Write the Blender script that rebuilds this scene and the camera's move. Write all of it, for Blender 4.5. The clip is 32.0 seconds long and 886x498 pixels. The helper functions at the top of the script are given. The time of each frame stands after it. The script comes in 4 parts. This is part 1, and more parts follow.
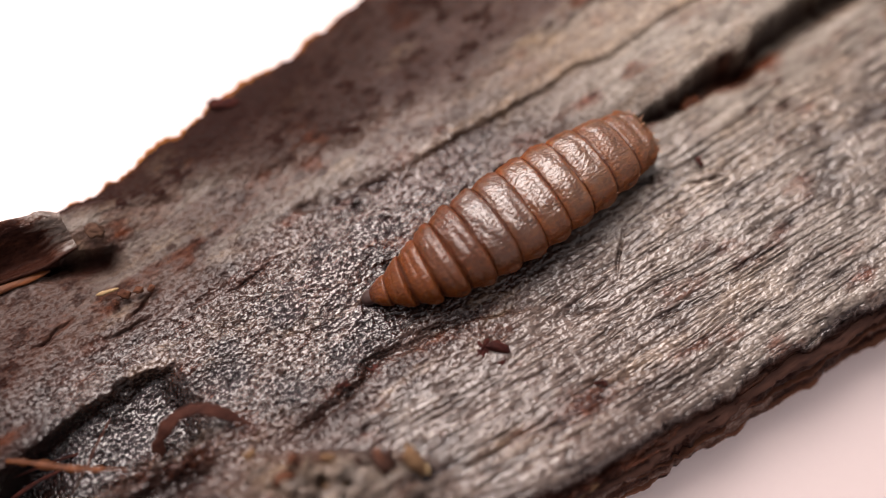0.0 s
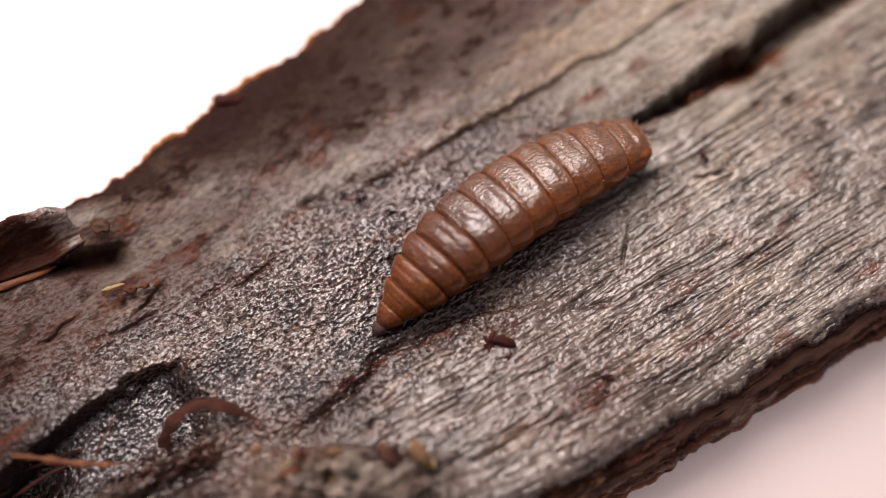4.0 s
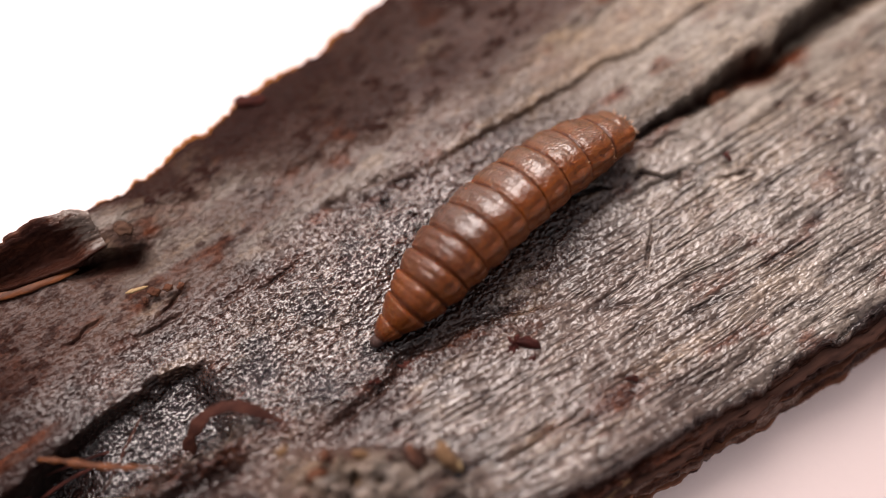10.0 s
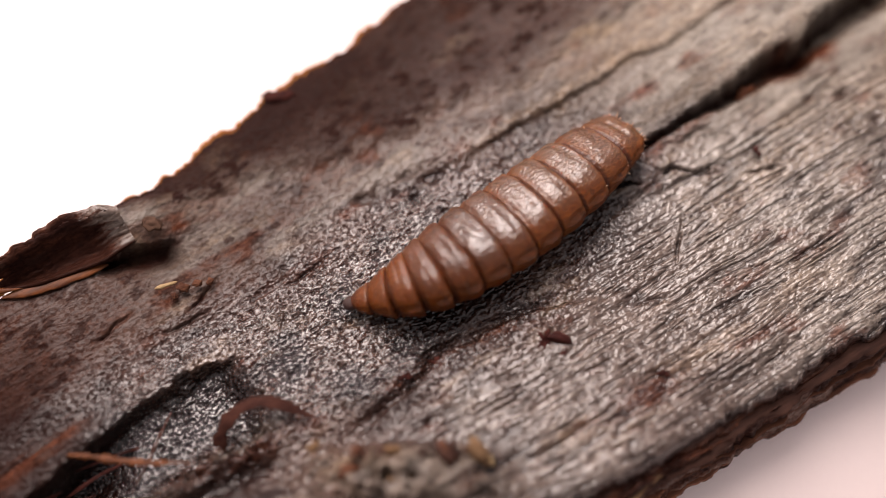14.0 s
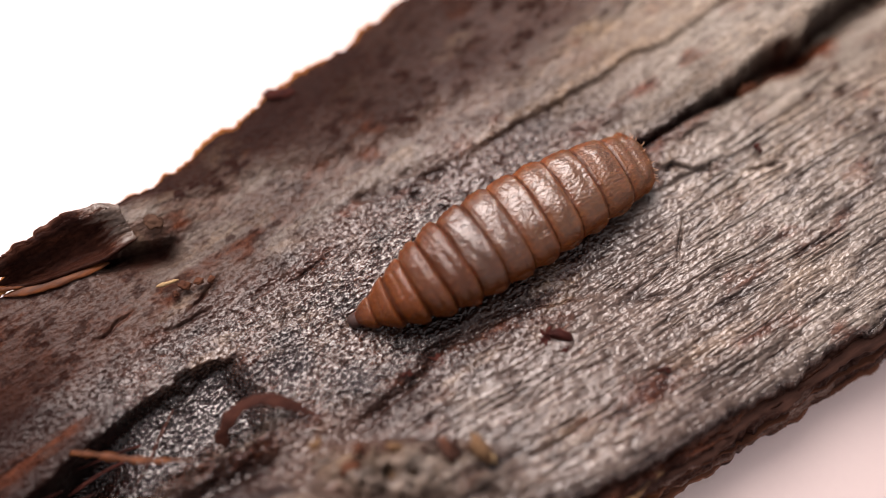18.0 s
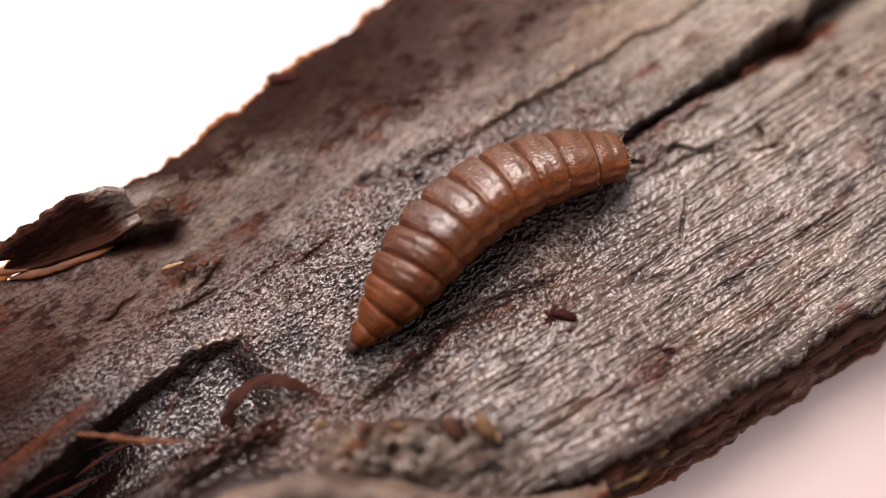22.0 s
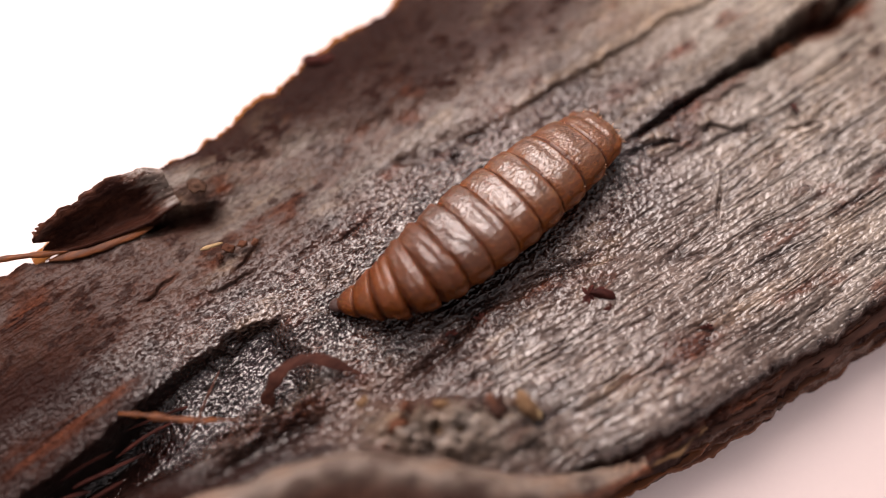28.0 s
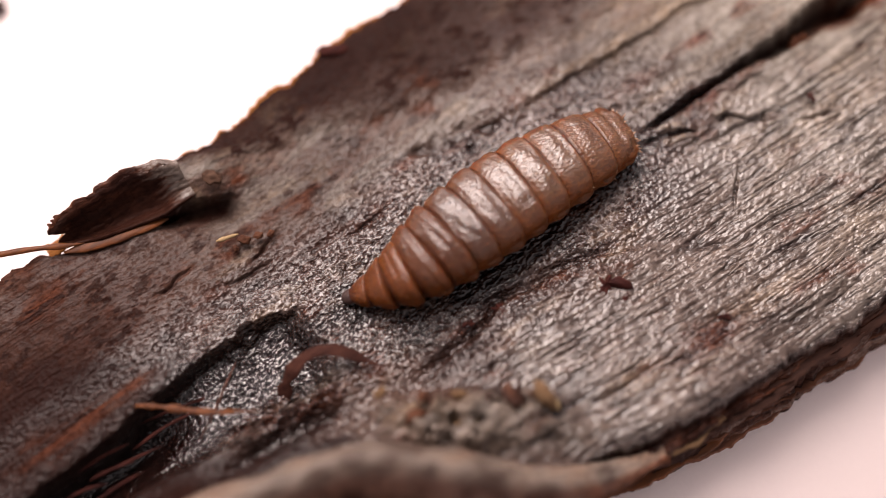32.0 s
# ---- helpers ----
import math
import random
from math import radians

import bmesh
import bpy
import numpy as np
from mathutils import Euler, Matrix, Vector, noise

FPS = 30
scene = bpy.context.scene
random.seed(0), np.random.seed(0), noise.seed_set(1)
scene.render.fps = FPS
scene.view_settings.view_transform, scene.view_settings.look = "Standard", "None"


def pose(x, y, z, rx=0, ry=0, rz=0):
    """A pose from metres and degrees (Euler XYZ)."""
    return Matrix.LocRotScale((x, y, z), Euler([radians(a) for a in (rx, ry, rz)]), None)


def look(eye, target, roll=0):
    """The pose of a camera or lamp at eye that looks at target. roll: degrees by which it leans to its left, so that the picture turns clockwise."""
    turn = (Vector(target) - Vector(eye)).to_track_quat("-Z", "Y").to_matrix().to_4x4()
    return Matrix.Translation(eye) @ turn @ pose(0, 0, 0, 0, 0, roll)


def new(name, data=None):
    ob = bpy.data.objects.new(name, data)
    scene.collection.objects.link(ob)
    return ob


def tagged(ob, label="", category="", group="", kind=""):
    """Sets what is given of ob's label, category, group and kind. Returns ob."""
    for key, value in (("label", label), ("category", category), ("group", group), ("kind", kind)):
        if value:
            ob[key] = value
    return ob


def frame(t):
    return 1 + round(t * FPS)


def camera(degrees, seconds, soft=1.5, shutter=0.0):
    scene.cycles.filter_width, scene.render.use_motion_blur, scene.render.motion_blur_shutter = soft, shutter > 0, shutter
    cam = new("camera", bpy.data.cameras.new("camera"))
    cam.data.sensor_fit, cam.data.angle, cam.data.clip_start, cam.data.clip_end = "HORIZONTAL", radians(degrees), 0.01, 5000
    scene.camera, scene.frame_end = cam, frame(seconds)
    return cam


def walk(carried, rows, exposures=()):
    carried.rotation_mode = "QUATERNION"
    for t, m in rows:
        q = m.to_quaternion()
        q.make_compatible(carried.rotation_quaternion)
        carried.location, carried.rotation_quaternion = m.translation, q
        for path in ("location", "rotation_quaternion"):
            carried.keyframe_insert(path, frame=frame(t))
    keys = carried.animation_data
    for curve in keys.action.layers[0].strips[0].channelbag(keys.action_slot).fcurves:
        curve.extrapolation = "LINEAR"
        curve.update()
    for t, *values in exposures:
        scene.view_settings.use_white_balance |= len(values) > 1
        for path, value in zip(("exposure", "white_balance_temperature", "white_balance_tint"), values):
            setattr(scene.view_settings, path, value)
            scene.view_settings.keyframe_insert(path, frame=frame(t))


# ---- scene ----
# A brown fly larva crawls over a strip of damp bark that lies on white paper.
# Plans below are in millimetres; MM turns them into metres.
MM = 0.001

# ---- camera ----
cam = camera(30, 32.0, soft=1.0)
cam.data.dof.use_dof = True
cam.data.dof.focus_distance = 83.9 * MM
cam.data.dof.aperture_fstop = 11.0
walk(cam, [
    (0, pose(0.00368, -0.03393, 0.07806, 23.663, 0.248, 0.457)),
    (0.5, pose(0.00371, -0.03401, 0.07802, 23.665, 0.253, 0.450)),
    (1, pose(0.00366, -0.03410, 0.07806, 23.662, 0.261, 0.423)),
    (1.5, pose(0.00358, -0.03397, 0.07813, 23.663, 0.262, 0.430)),
    (2, pose(0.00346, -0.03410, 0.07805, 23.663, 0.268, 0.418)),
    (2.5, pose(0.00340, -0.03412, 0.07805, 23.660, 0.282, 0.386)),
    (3, pose(0.00341, -0.03412, 0.07805, 23.661, 0.282, 0.377)),
    (3.5, pose(0.00344, -0.03421, 0.07803, 23.659, 0.283, 0.386)),
    (5.5, pose(0.00303, -0.03408, 0.07800, 23.662, 0.306, 0.319)),
    (6, pose(0.00288, -0.03409, 0.07799, 23.662, 0.317, 0.288)),
    (6.5, pose(0.00274, -0.03411, 0.07797, 23.661, 0.315, 0.307)),
    (7, pose(0.00265, -0.03392, 0.07800, 23.662, 0.312, 0.309)),
    (7.5, pose(0.00280, -0.03396, 0.07800, 23.663, 0.328, 0.277)),
    (8, pose(0.00275, -0.03410, 0.07805, 23.664, 0.352, 0.204)),
    (8.5, pose(0.00254, -0.03424, 0.07801, 23.664, 0.377, 0.154)),
    (9, pose(0.00248, -0.03400, 0.07800, 23.663, 0.364, 0.175)),
    (9.5, pose(0.00216, -0.03404, 0.07797, 23.666, 0.363, 0.184)),
    (10, pose(0.00218, -0.03409, 0.07793, 23.664, 0.364, 0.194)),
    (10.5, pose(0.00213, -0.03407, 0.07795, 23.664, 0.374, 0.175)),
    (11, pose(0.00206, -0.03411, 0.07798, 23.669, 0.391, 0.111)),
    (11.5, pose(0.00136, -0.03409, 0.07775, 23.664, 0.396, 0.129)),
    (12, pose(0.00110, -0.03416, 0.07775, 23.668, 0.401, 0.115)),
    (12.5, pose(0.00079, -0.03419, 0.07768, 23.671, 0.399, 0.106)),
    (13, pose(0.00061, -0.03405, 0.07771, 23.671, 0.380, 0.164)),
    (13.5, pose(0.00069, -0.03416, 0.07767, 23.666, 0.384, 0.165)),
    (14, pose(0.00067, -0.03426, 0.07768, 23.668, 0.393, 0.137)),
    (14.5, pose(0.00071, -0.03432, 0.07769, 23.670, 0.388, 0.141)),
    (16.5, pose(0.00063, -0.03428, 0.07772, 23.667, 0.415, 0.077)),
    (17, pose(0.00061, -0.03434, 0.07767, 23.668, 0.420, 0.069)),
    (17.5, pose(0.00055, -0.03435, 0.07764, 23.669, 0.427, 0.042)),
    (18, pose(0.00060, -0.03440, 0.07765, 23.671, 0.439, 0.020)),
    (18.5, pose(0.00050, -0.03439, 0.07761, 23.670, 0.453, -0.004)),
    (19, pose(0.00059, -0.03458, 0.07768, 23.666, 0.464, -0.026)),
    (19.5, pose(0.00060, -0.03474, 0.07773, 23.666, 0.459, -0.034)),
    (20, pose(0.00063, -0.03502, 0.07773, 23.662, 0.472, -0.051)),
    (20.5, pose(0.00064, -0.03512, 0.07767, 23.657, 0.483, -0.077)),
    (21, pose(0.00056, -0.03519, 0.07769, 23.660, 0.495, -0.102)),
    (21.5, pose(0.00050, -0.03537, 0.07766, 23.657, 0.502, -0.127)),
    (22, pose(0.00039, -0.03539, 0.07761, 23.660, 0.519, -0.151)),
    (22.5, pose(0.00012, -0.03533, 0.07761, 23.659, 0.509, -0.144)),
    (23, pose(-0.00026, -0.03533, 0.07755, 23.659, 0.512, -0.160)),
    (23.5, pose(-0.00054, -0.03524, 0.07753, 23.661, 0.504, -0.129)),
    (24, pose(-0.00046, -0.03525, 0.07750, 23.660, 0.508, -0.137)),
    (24.5, pose(-0.00043, -0.03528, 0.07747, 23.658, 0.518, -0.156)),
    (25, pose(-0.00036, -0.03540, 0.07758, 23.660, 0.518, -0.159)),
    (25.5, pose(-0.00051, -0.03537, 0.07757, 23.662, 0.530, -0.197)),
    (27.5, pose(-0.00143, -0.03610, 0.07743, 23.658, 0.594, -0.334)),
    (28, pose(-0.00157, -0.03645, 0.07746, 23.653, 0.633, -0.451)),
    (28.5, pose(-0.00182, -0.03684, 0.07739, 23.652, 0.670, -0.532)),
    (29, pose(-0.00216, -0.03700, 0.07731, 23.653, 0.697, -0.593)),
    (29.5, pose(-0.00221, -0.03705, 0.07726, 23.648, 0.705, -0.609)),
    (30, pose(-0.00214, -0.03708, 0.07723, 23.649, 0.694, -0.580)),
    (30.5, pose(-0.00217, -0.03696, 0.07728, 23.649, 0.700, -0.585)),
    (31, pose(-0.00225, -0.03691, 0.07721, 23.648, 0.703, -0.598)),
    (31.5, pose(-0.00246, -0.03680, 0.07690, 23.657, 0.725, -0.627)),
    (32, pose(-0.00239, -0.03679, 0.07706, 23.656, 0.727, -0.630)),
], exposures=[(0.0, 0.36, 6950, 18), (32.0, 0.40, 7100, 21)])

# ---- light: soft daylight from behind, over a large bright sky ----
SUN_ELEVATION, SUN_AZIMUTH = radians(57), radians(118)   # azimuth: anticlockwise from +x
world = bpy.data.worlds.new("sky")
scene.world = world
world.use_nodes = True
wn = world.node_tree
sky = wn.nodes.new("ShaderNodeTexSky")
sky.sky_type = "NISHITA"
sky.sun_disc = False
sky.sun_elevation = SUN_ELEVATION
sky.sun_rotation = radians(90) - SUN_AZIMUTH
sky.air_density, sky.dust_density, sky.ozone_density = 0.6, 4.0, 0.3
haze = wn.nodes.new("ShaderNodeHueSaturation")     # thin cloud takes most of the blue out
haze.inputs["Saturation"].default_value = 0.15
wn.links.new(sky.outputs[0], haze.inputs["Color"])
wn.links.new(haze.outputs[0], wn.nodes["Background"].inputs[0])
wn.nodes["Background"].inputs[1].default_value = 0.15
sun = new("sun", bpy.data.lights.new("sun", "SUN"))
sun.data.energy = 3.5
sun.data.angle = radians(46)
sun.data.color = (1.0, 0.95, 0.92)
sun_way = Vector((math.cos(SUN_ELEVATION) * math.cos(SUN_AZIMUTH), math.cos(SUN_ELEVATION) * math.sin(SUN_AZIMUTH), math.sin(SUN_ELEVATION)))
sun.matrix_world = look(sun_way * 0.5, (0, 0, 0))

# ---- materials ----


def material(name):
    m = bpy.data.materials.new(name)
    m.use_nodes = True
    return m, m.node_tree, m.node_tree.nodes["Principled BSDF"]


def node(nt, kind, **values):
    n = nt.nodes.new("ShaderNode" + kind)
    for k, v in values.items():
        if k in n.inputs:
            n.inputs[k].default_value = v
    return n


def grain(nt, scale, stretch=(1, 1, 1), detail=6.0, rough=0.6):
    """Noise on the object's own metres; scale in bumps a millimetre."""
    co = nt.nodes.new("ShaderNodeTexCoord")
    mp = nt.nodes.new("ShaderNodeMapping")
    mp.inputs["Scale"].default_value = [s * 1000 * scale for s in stretch]
    nt.links.new(co.outputs["Object"], mp.inputs["Vector"])
    n = node(nt, "TexNoise", Scale=1.0, Detail=detail, Roughness=rough)
    nt.links.new(mp.outputs[0], n.inputs["Vector"])
    return n.outputs["Fac"]


def ramp(nt, fac, *stops):
    r = nt.nodes.new("ShaderNodeValToRGB")
    r.color_ramp.elements.remove(r.color_ramp.elements[0])
    r.color_ramp.elements[0].position, r.color_ramp.elements[0].color = stops[0][0], (*stops[0][1], 1)
    for p, c in stops[1:]:
        e = r.color_ramp.elements.new(p)
        e.color = (*c, 1)
    nt.links.new(fac, r.inputs[0])
    return r.outputs[0]


def mix(nt, fac, a, b, how="MIX"):
    m = nt.nodes.new("ShaderNodeMix")
    m.data_type, m.blend_type = "RGBA", how
    for sock, v in ((m.inputs[0], fac), (m.inputs[6], a), (m.inputs[7], b)):
        if isinstance(v, bpy.types.NodeSocket):
            nt.links.new(v, sock)
        else:
            sock.default_value = v if not isinstance(v, tuple) else (*v, 1)
    return m.outputs[2]


def scalar(nt, how, a, b):
    m = nt.nodes.new("ShaderNodeMath")
    m.operation = how
    for sock, v in zip(m.inputs, (a, b)):
        if isinstance(v, bpy.types.NodeSocket):
            nt.links.new(v, sock)
        else:
            sock.default_value = v
    return m.outputs[0]


def bump(nt, bsdf, height, mm, strength=1.0):
    b = node(nt, "Bump", Distance=mm * MM)
    if isinstance(strength, bpy.types.NodeSocket):
        nt.links.new(strength, b.inputs["Strength"])
    else:
        b.inputs["Strength"].default_value = strength
    nt.links.new(height, b.inputs["Height"])
    nt.links.new(b.outputs[0], bsdf.inputs["Normal"])
    nt.links.new(b.outputs[0], bsdf.inputs["Coat Normal"])


def attribute(nt, name):
    a = nt.nodes.new("ShaderNodeAttribute")
    a.attribute_name = name
    return a.outputs["Fac"]


def bark_material():
    """Damp bark: dark crinkled skin, paler fibres, rusty stains; masks come with the mesh."""
    m, nt, bsdf = material("damp_bark")
    broad = grain(nt, 0.35, (0.35, 1, 1))
    fibre = grain(nt, 1.8, (0.12, 1, 1), 8)
    speck = grain(nt, 4.0, (0.5, 1, 1), 8, 0.7)
    dark = ramp(nt, broad, (0.3, (0.036, 0.016, 0.012)), (0.5, (0.063, 0.032, 0.023)), (0.72, (0.10, 0.058, 0.043)))
    pale = ramp(nt, fibre, (0.3, (0.130, 0.107, 0.088)), (0.5, (0.19, 0.163, 0.137)), (0.7, (0.255, 0.221, 0.189)))
    rust = ramp(nt, speck, (0.3, (0.035, 0.010, 0.006)), (0.6, (0.11, 0.034, 0.016)), (0.8, (0.18, 0.068, 0.028)))
    tan = ramp(nt, speck, (0.3, (0.11, 0.066, 0.04)), (0.7, (0.30, 0.215, 0.14)))
    col = mix(nt, attribute(nt, "pale"), dark, pale)
    col = mix(nt, attribute(nt, "tan"), col, tan)
    col = mix(nt, attribute(nt, "rust"), col, rust)
    # near-black: rotten stains, and the shade painted inside cracks and recesses
    col = mix(nt, attribute(nt, "rot_shade"), col, (0.016, 0.0062, 0.0048))
    col = mix(nt, 0.5, col, ramp(nt, speck, (0.36, (0.5, 0.46, 0.46)), (0.64, (1.4, 1.36, 1.32))), "MULTIPLY")
    # crinkles: fine cells on the wet skin, fine threads on the fibres; crevices are dull, their shade multiplied into
    # the colour
    fibrous, wet, soft = attribute(nt, "fibrous"), attribute(nt, "wet"), attribute(nt, "soft")
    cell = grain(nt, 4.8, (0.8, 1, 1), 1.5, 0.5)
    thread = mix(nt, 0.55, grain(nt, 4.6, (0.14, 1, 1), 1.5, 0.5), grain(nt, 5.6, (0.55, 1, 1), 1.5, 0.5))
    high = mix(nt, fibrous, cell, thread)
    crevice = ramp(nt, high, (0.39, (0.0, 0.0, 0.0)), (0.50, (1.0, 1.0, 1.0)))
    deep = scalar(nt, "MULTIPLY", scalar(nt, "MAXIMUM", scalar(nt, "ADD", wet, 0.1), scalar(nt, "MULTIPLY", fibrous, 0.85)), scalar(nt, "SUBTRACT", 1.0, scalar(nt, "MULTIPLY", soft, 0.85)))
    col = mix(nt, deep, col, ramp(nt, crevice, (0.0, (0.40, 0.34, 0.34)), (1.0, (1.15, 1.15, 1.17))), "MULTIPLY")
    col = mix(nt, wet, col, (0.62, 0.58, 0.57), "MULTIPLY")     # water darkens it
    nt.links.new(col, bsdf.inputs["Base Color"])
    nt.links.new(scalar(nt, "SUBTRACT", 0.44, scalar(nt, "MULTIPLY", wet, 0.29)), bsdf.inputs["Roughness"])
    dry = scalar(nt, "SUBTRACT", 1.0, wet)
    worn = scalar(nt, "ADD", scalar(nt, "MULTIPLY", attribute(nt, "rust"), 0.2), scalar(nt, "MULTIPLY", scalar(nt, "MULTIPLY", attribute(nt, "rot_shade"), dry), 0.3))
    gloss = scalar(nt, "MAXIMUM", scalar(nt, "SUBTRACT", scalar(nt, "ADD", scalar(nt, "MULTIPLY", wet, 0.62), 0.3), worn), 0.03)
    nt.links.new(scalar(nt, "MULTIPLY", gloss, scalar(nt, "ADD", scalar(nt, "MULTIPLY", crevice, 0.7), 0.3)), bsdf.inputs["Specular IOR Level"])
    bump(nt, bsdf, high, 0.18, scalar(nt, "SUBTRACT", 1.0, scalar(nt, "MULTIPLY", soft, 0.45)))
    return m


def strand_material(name, lo, hi, rough=0.5):
    m, nt, bsdf = material(name)
    c = ramp(nt, grain(nt, 3.0, (0.2, 1, 1)), (0.3, lo), (0.7, hi))
    nt.links.new(c, bsdf.inputs["Base Color"])
    bsdf.inputs["Roughness"].default_value = rough
    bsdf.inputs["Specular IOR Level"].default_value = 0.5 if rough < 0.5 else 0.22 if rough < 0.7 else 0.08
    bump(nt, bsdf, grain(nt, 5.0, (0.15, 1, 1), 2), 0.03)
    return m


def skin_material():
    """Leathery larva skin: grey-brown back, orange-brown flanks and seams, fine stipple, waxy gloss."""
    m, nt, bsdf = material("larva_skin")
    blotch = grain(nt, 0.7, detail=4)
    back = ramp(nt, blotch, (0.3, (0.045, 0.0165, 0.0055)), (0.5, (0.060, 0.0225, 0.0075)), (0.7, (0.076, 0.031, 0.012)))
    flank = ramp(nt, blotch, (0.3, (0.10, 0.0215, 0.0016)), (0.7, (0.165, 0.040, 0.0032)))
    col = mix(nt, attribute(nt, "flank"), back, flank)
    col = mix(nt, attribute(nt, "fair"), col, (0.13, 0.053, 0.022))
    col = mix(nt, attribute(nt, "dusk"), col, (0.045, 0.018, 0.010))
    # deep amber of the front rings, mixed with painted shade on the flanks
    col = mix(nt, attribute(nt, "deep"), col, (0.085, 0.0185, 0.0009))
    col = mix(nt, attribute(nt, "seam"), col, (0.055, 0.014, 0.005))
    fleck = ramp(nt, grain(nt, 2.6, (1, 1, 1), 2, 0.5), (0.66, (1.0, 1.0, 1.0)), (0.70, (0.35, 0.26, 0.24)))
    col = mix(nt, 0.7, col, fleck, "MULTIPLY")
    col = mix(nt, 0.5, col, ramp(nt, grain(nt, 2.6, (0.25, 1, 1), 4), (0.35, (0.66, 0.62, 0.6)), (0.65, (1.2, 1.18, 1.17))), "MULTIPLY")
    stipple = grain(nt, 7.5, (0.6, 1, 1), 1.5, 0.5)
    col = mix(nt, 0.5, col, ramp(nt, stipple, (0.38, (0.72, 0.68, 0.65)), (0.62, (1.2, 1.18, 1.16))), "MULTIPLY")
    nt.links.new(col, bsdf.inputs["Base Color"])
    bsdf.inputs["Roughness"].default_value = 0.5
    nt.links.new(scalar(nt, "SUBTRACT", 1.0, scalar(nt, "MAXIMUM", scalar(nt, "MULTIPLY", attribute(nt, "seam"), 0.8), scalar(nt, "MULTIPLY", attribute(nt, "flank"), 0.78))), bsdf.inputs["Coat Weight"])
    bsdf.inputs["Coat Roughness"].default_value = 0.24
    bsdf.inputs["Coat IOR"].default_value = 1.66
    bsdf.inputs["Specular IOR Level"].default_value = 0.1
    bsdf.inputs["Subsurface Weight"].default_value = 0.2
    bsdf.inputs["Subsurface Radius"].default_value = (1.0, 0.35, 0.1)
    bsdf.inputs["Subsurface Scale"].default_value = 0.5 * MM
    bump(nt, bsdf, mix(nt, 0.12, stipple, grain(nt, 2.0, (0.6, 1, 1), 1, 0.3)), 0.07)
    return m


def plain_material(name, color, rough=0.5, grit=0.15, scale=2.0, relief=0.02):
    m, nt, bsdf = material(name)
    n = grain(nt, scale)
    c = ramp(nt, n, (0.3, tuple(v * (1 - grit) for v in color)), (0.7, tuple(min(1, v * (1 + grit)) for v in color)))
    nt.links.new(c, bsdf.inputs["Base Color"])
    bsdf.inputs["Roughness"].default_value = rough
    bump(nt, bsdf, n, relief)
    return m


BARK = bark_material()
CHIP = strand_material("red_bark_chip", (0.014, 0.004, 0.004), (0.055, 0.014, 0.010), 0.75)
SHAVING = strand_material("red_brown_shaving", (0.016, 0.005, 0.004), (0.060, 0.022, 0.015), 0.8)
AMBER = strand_material("amber_fibre", (0.035, 0.009, 0.003), (0.15, 0.042, 0.008), 0.55)
TAN = strand_material("tan_splinter", (0.18, 0.11, 0.05), (0.36, 0.25, 0.13), 0.5)
STRIP = strand_material("brown_inner_bark", (0.035, 0.017, 0.011), (0.09, 0.048, 0.032), 0.7)
DARKLAYER = strand_material("dark_bark_layer", (0.020, 0.009, 0.007), (0.055, 0.025, 0.018), 0.8)
BROWNLAYER = strand_material("brown_bark_layer", (0.038, 0.014, 0.009), (0.09, 0.036, 0.020), 0.8)
REDLAYER = strand_material("red_bark_layer", (0.055, 0.016, 0.008), (0.16, 0.055, 0.025), 0.55)
RIMGLOW = strand_material("amber_rim_glow", (0.11, 0.035, 0.010), (0.26, 0.10, 0.025), 0.8)
CORK = strand_material("pale_cork", (0.08, 0.042, 0.022), (0.17, 0.10, 0.055), 0.8)
SKIN = skin_material()
HORN = plain_material("dark_horn", (0.026, 0.007, 0.004), 0.75, 0.4)
BRISTLE = plain_material("pale_bristle", (0.36, 0.19, 0.11), 0.4)
PAPER = plain_material("white_paper", (0.78, 0.655, 0.635), 0.9, 0.012, 4.0, 0.01)
TABLE = plain_material("table_top", (0.5, 0.42, 0.36), 0.5, 0.2, 0.05)

# ---- mesh helpers ----


def part(name, bm, mat, parent, label=""):
    me = bpy.data.meshes.new(name)
    bm.to_mesh(me)
    bm.free()
    for p in me.polygons:
        p.use_smooth = True
    me.materials.append(mat)
    ob = new(name, me)
    if parent:
        ob.parent = parent
    return tagged(ob, label)


def sheet(name, x, y, z, mat, parent=None, wrap=False):
    """A smooth mesh over a grid of points given as three 2-D arrays in metres."""
    r, c = x.shape
    me = bpy.data.meshes.new(name)
    co = np.stack([x, y, z], -1).reshape(-1, 3).astype(np.float32)
    i = np.arange(r * c).reshape(r, c)
    j = np.concatenate([i, i[:, :1]], 1) if wrap else i
    f = np.stack([j[:-1, :-1], j[:-1, 1:], j[1:, 1:], j[1:, :-1]], -1).reshape(-1, 4).astype(np.int32)
    me.vertices.add(len(co))
    me.vertices.foreach_set("co", co.ravel())
    me.loops.add(f.size)
    me.loops.foreach_set("vertex_index", f.ravel())
    me.polygons.add(len(f))
    me.polygons.foreach_set("loop_start", np.arange(0, f.size, 4, dtype=np.int32))
    me.polygons.foreach_set("use_smooth", np.ones(len(f), dtype=bool))
    me.update(calc_edges=True)
    me.materials.append(mat)
    ob = new(name, me)
    if parent:
        ob.parent = parent
    return ob


def mask(ob, name, values):
    a = ob.data.attributes.new(name, "FLOAT", "POINT")
    a.data.foreach_set("value", np.clip(values, 0, 1).astype(np.float32).ravel())


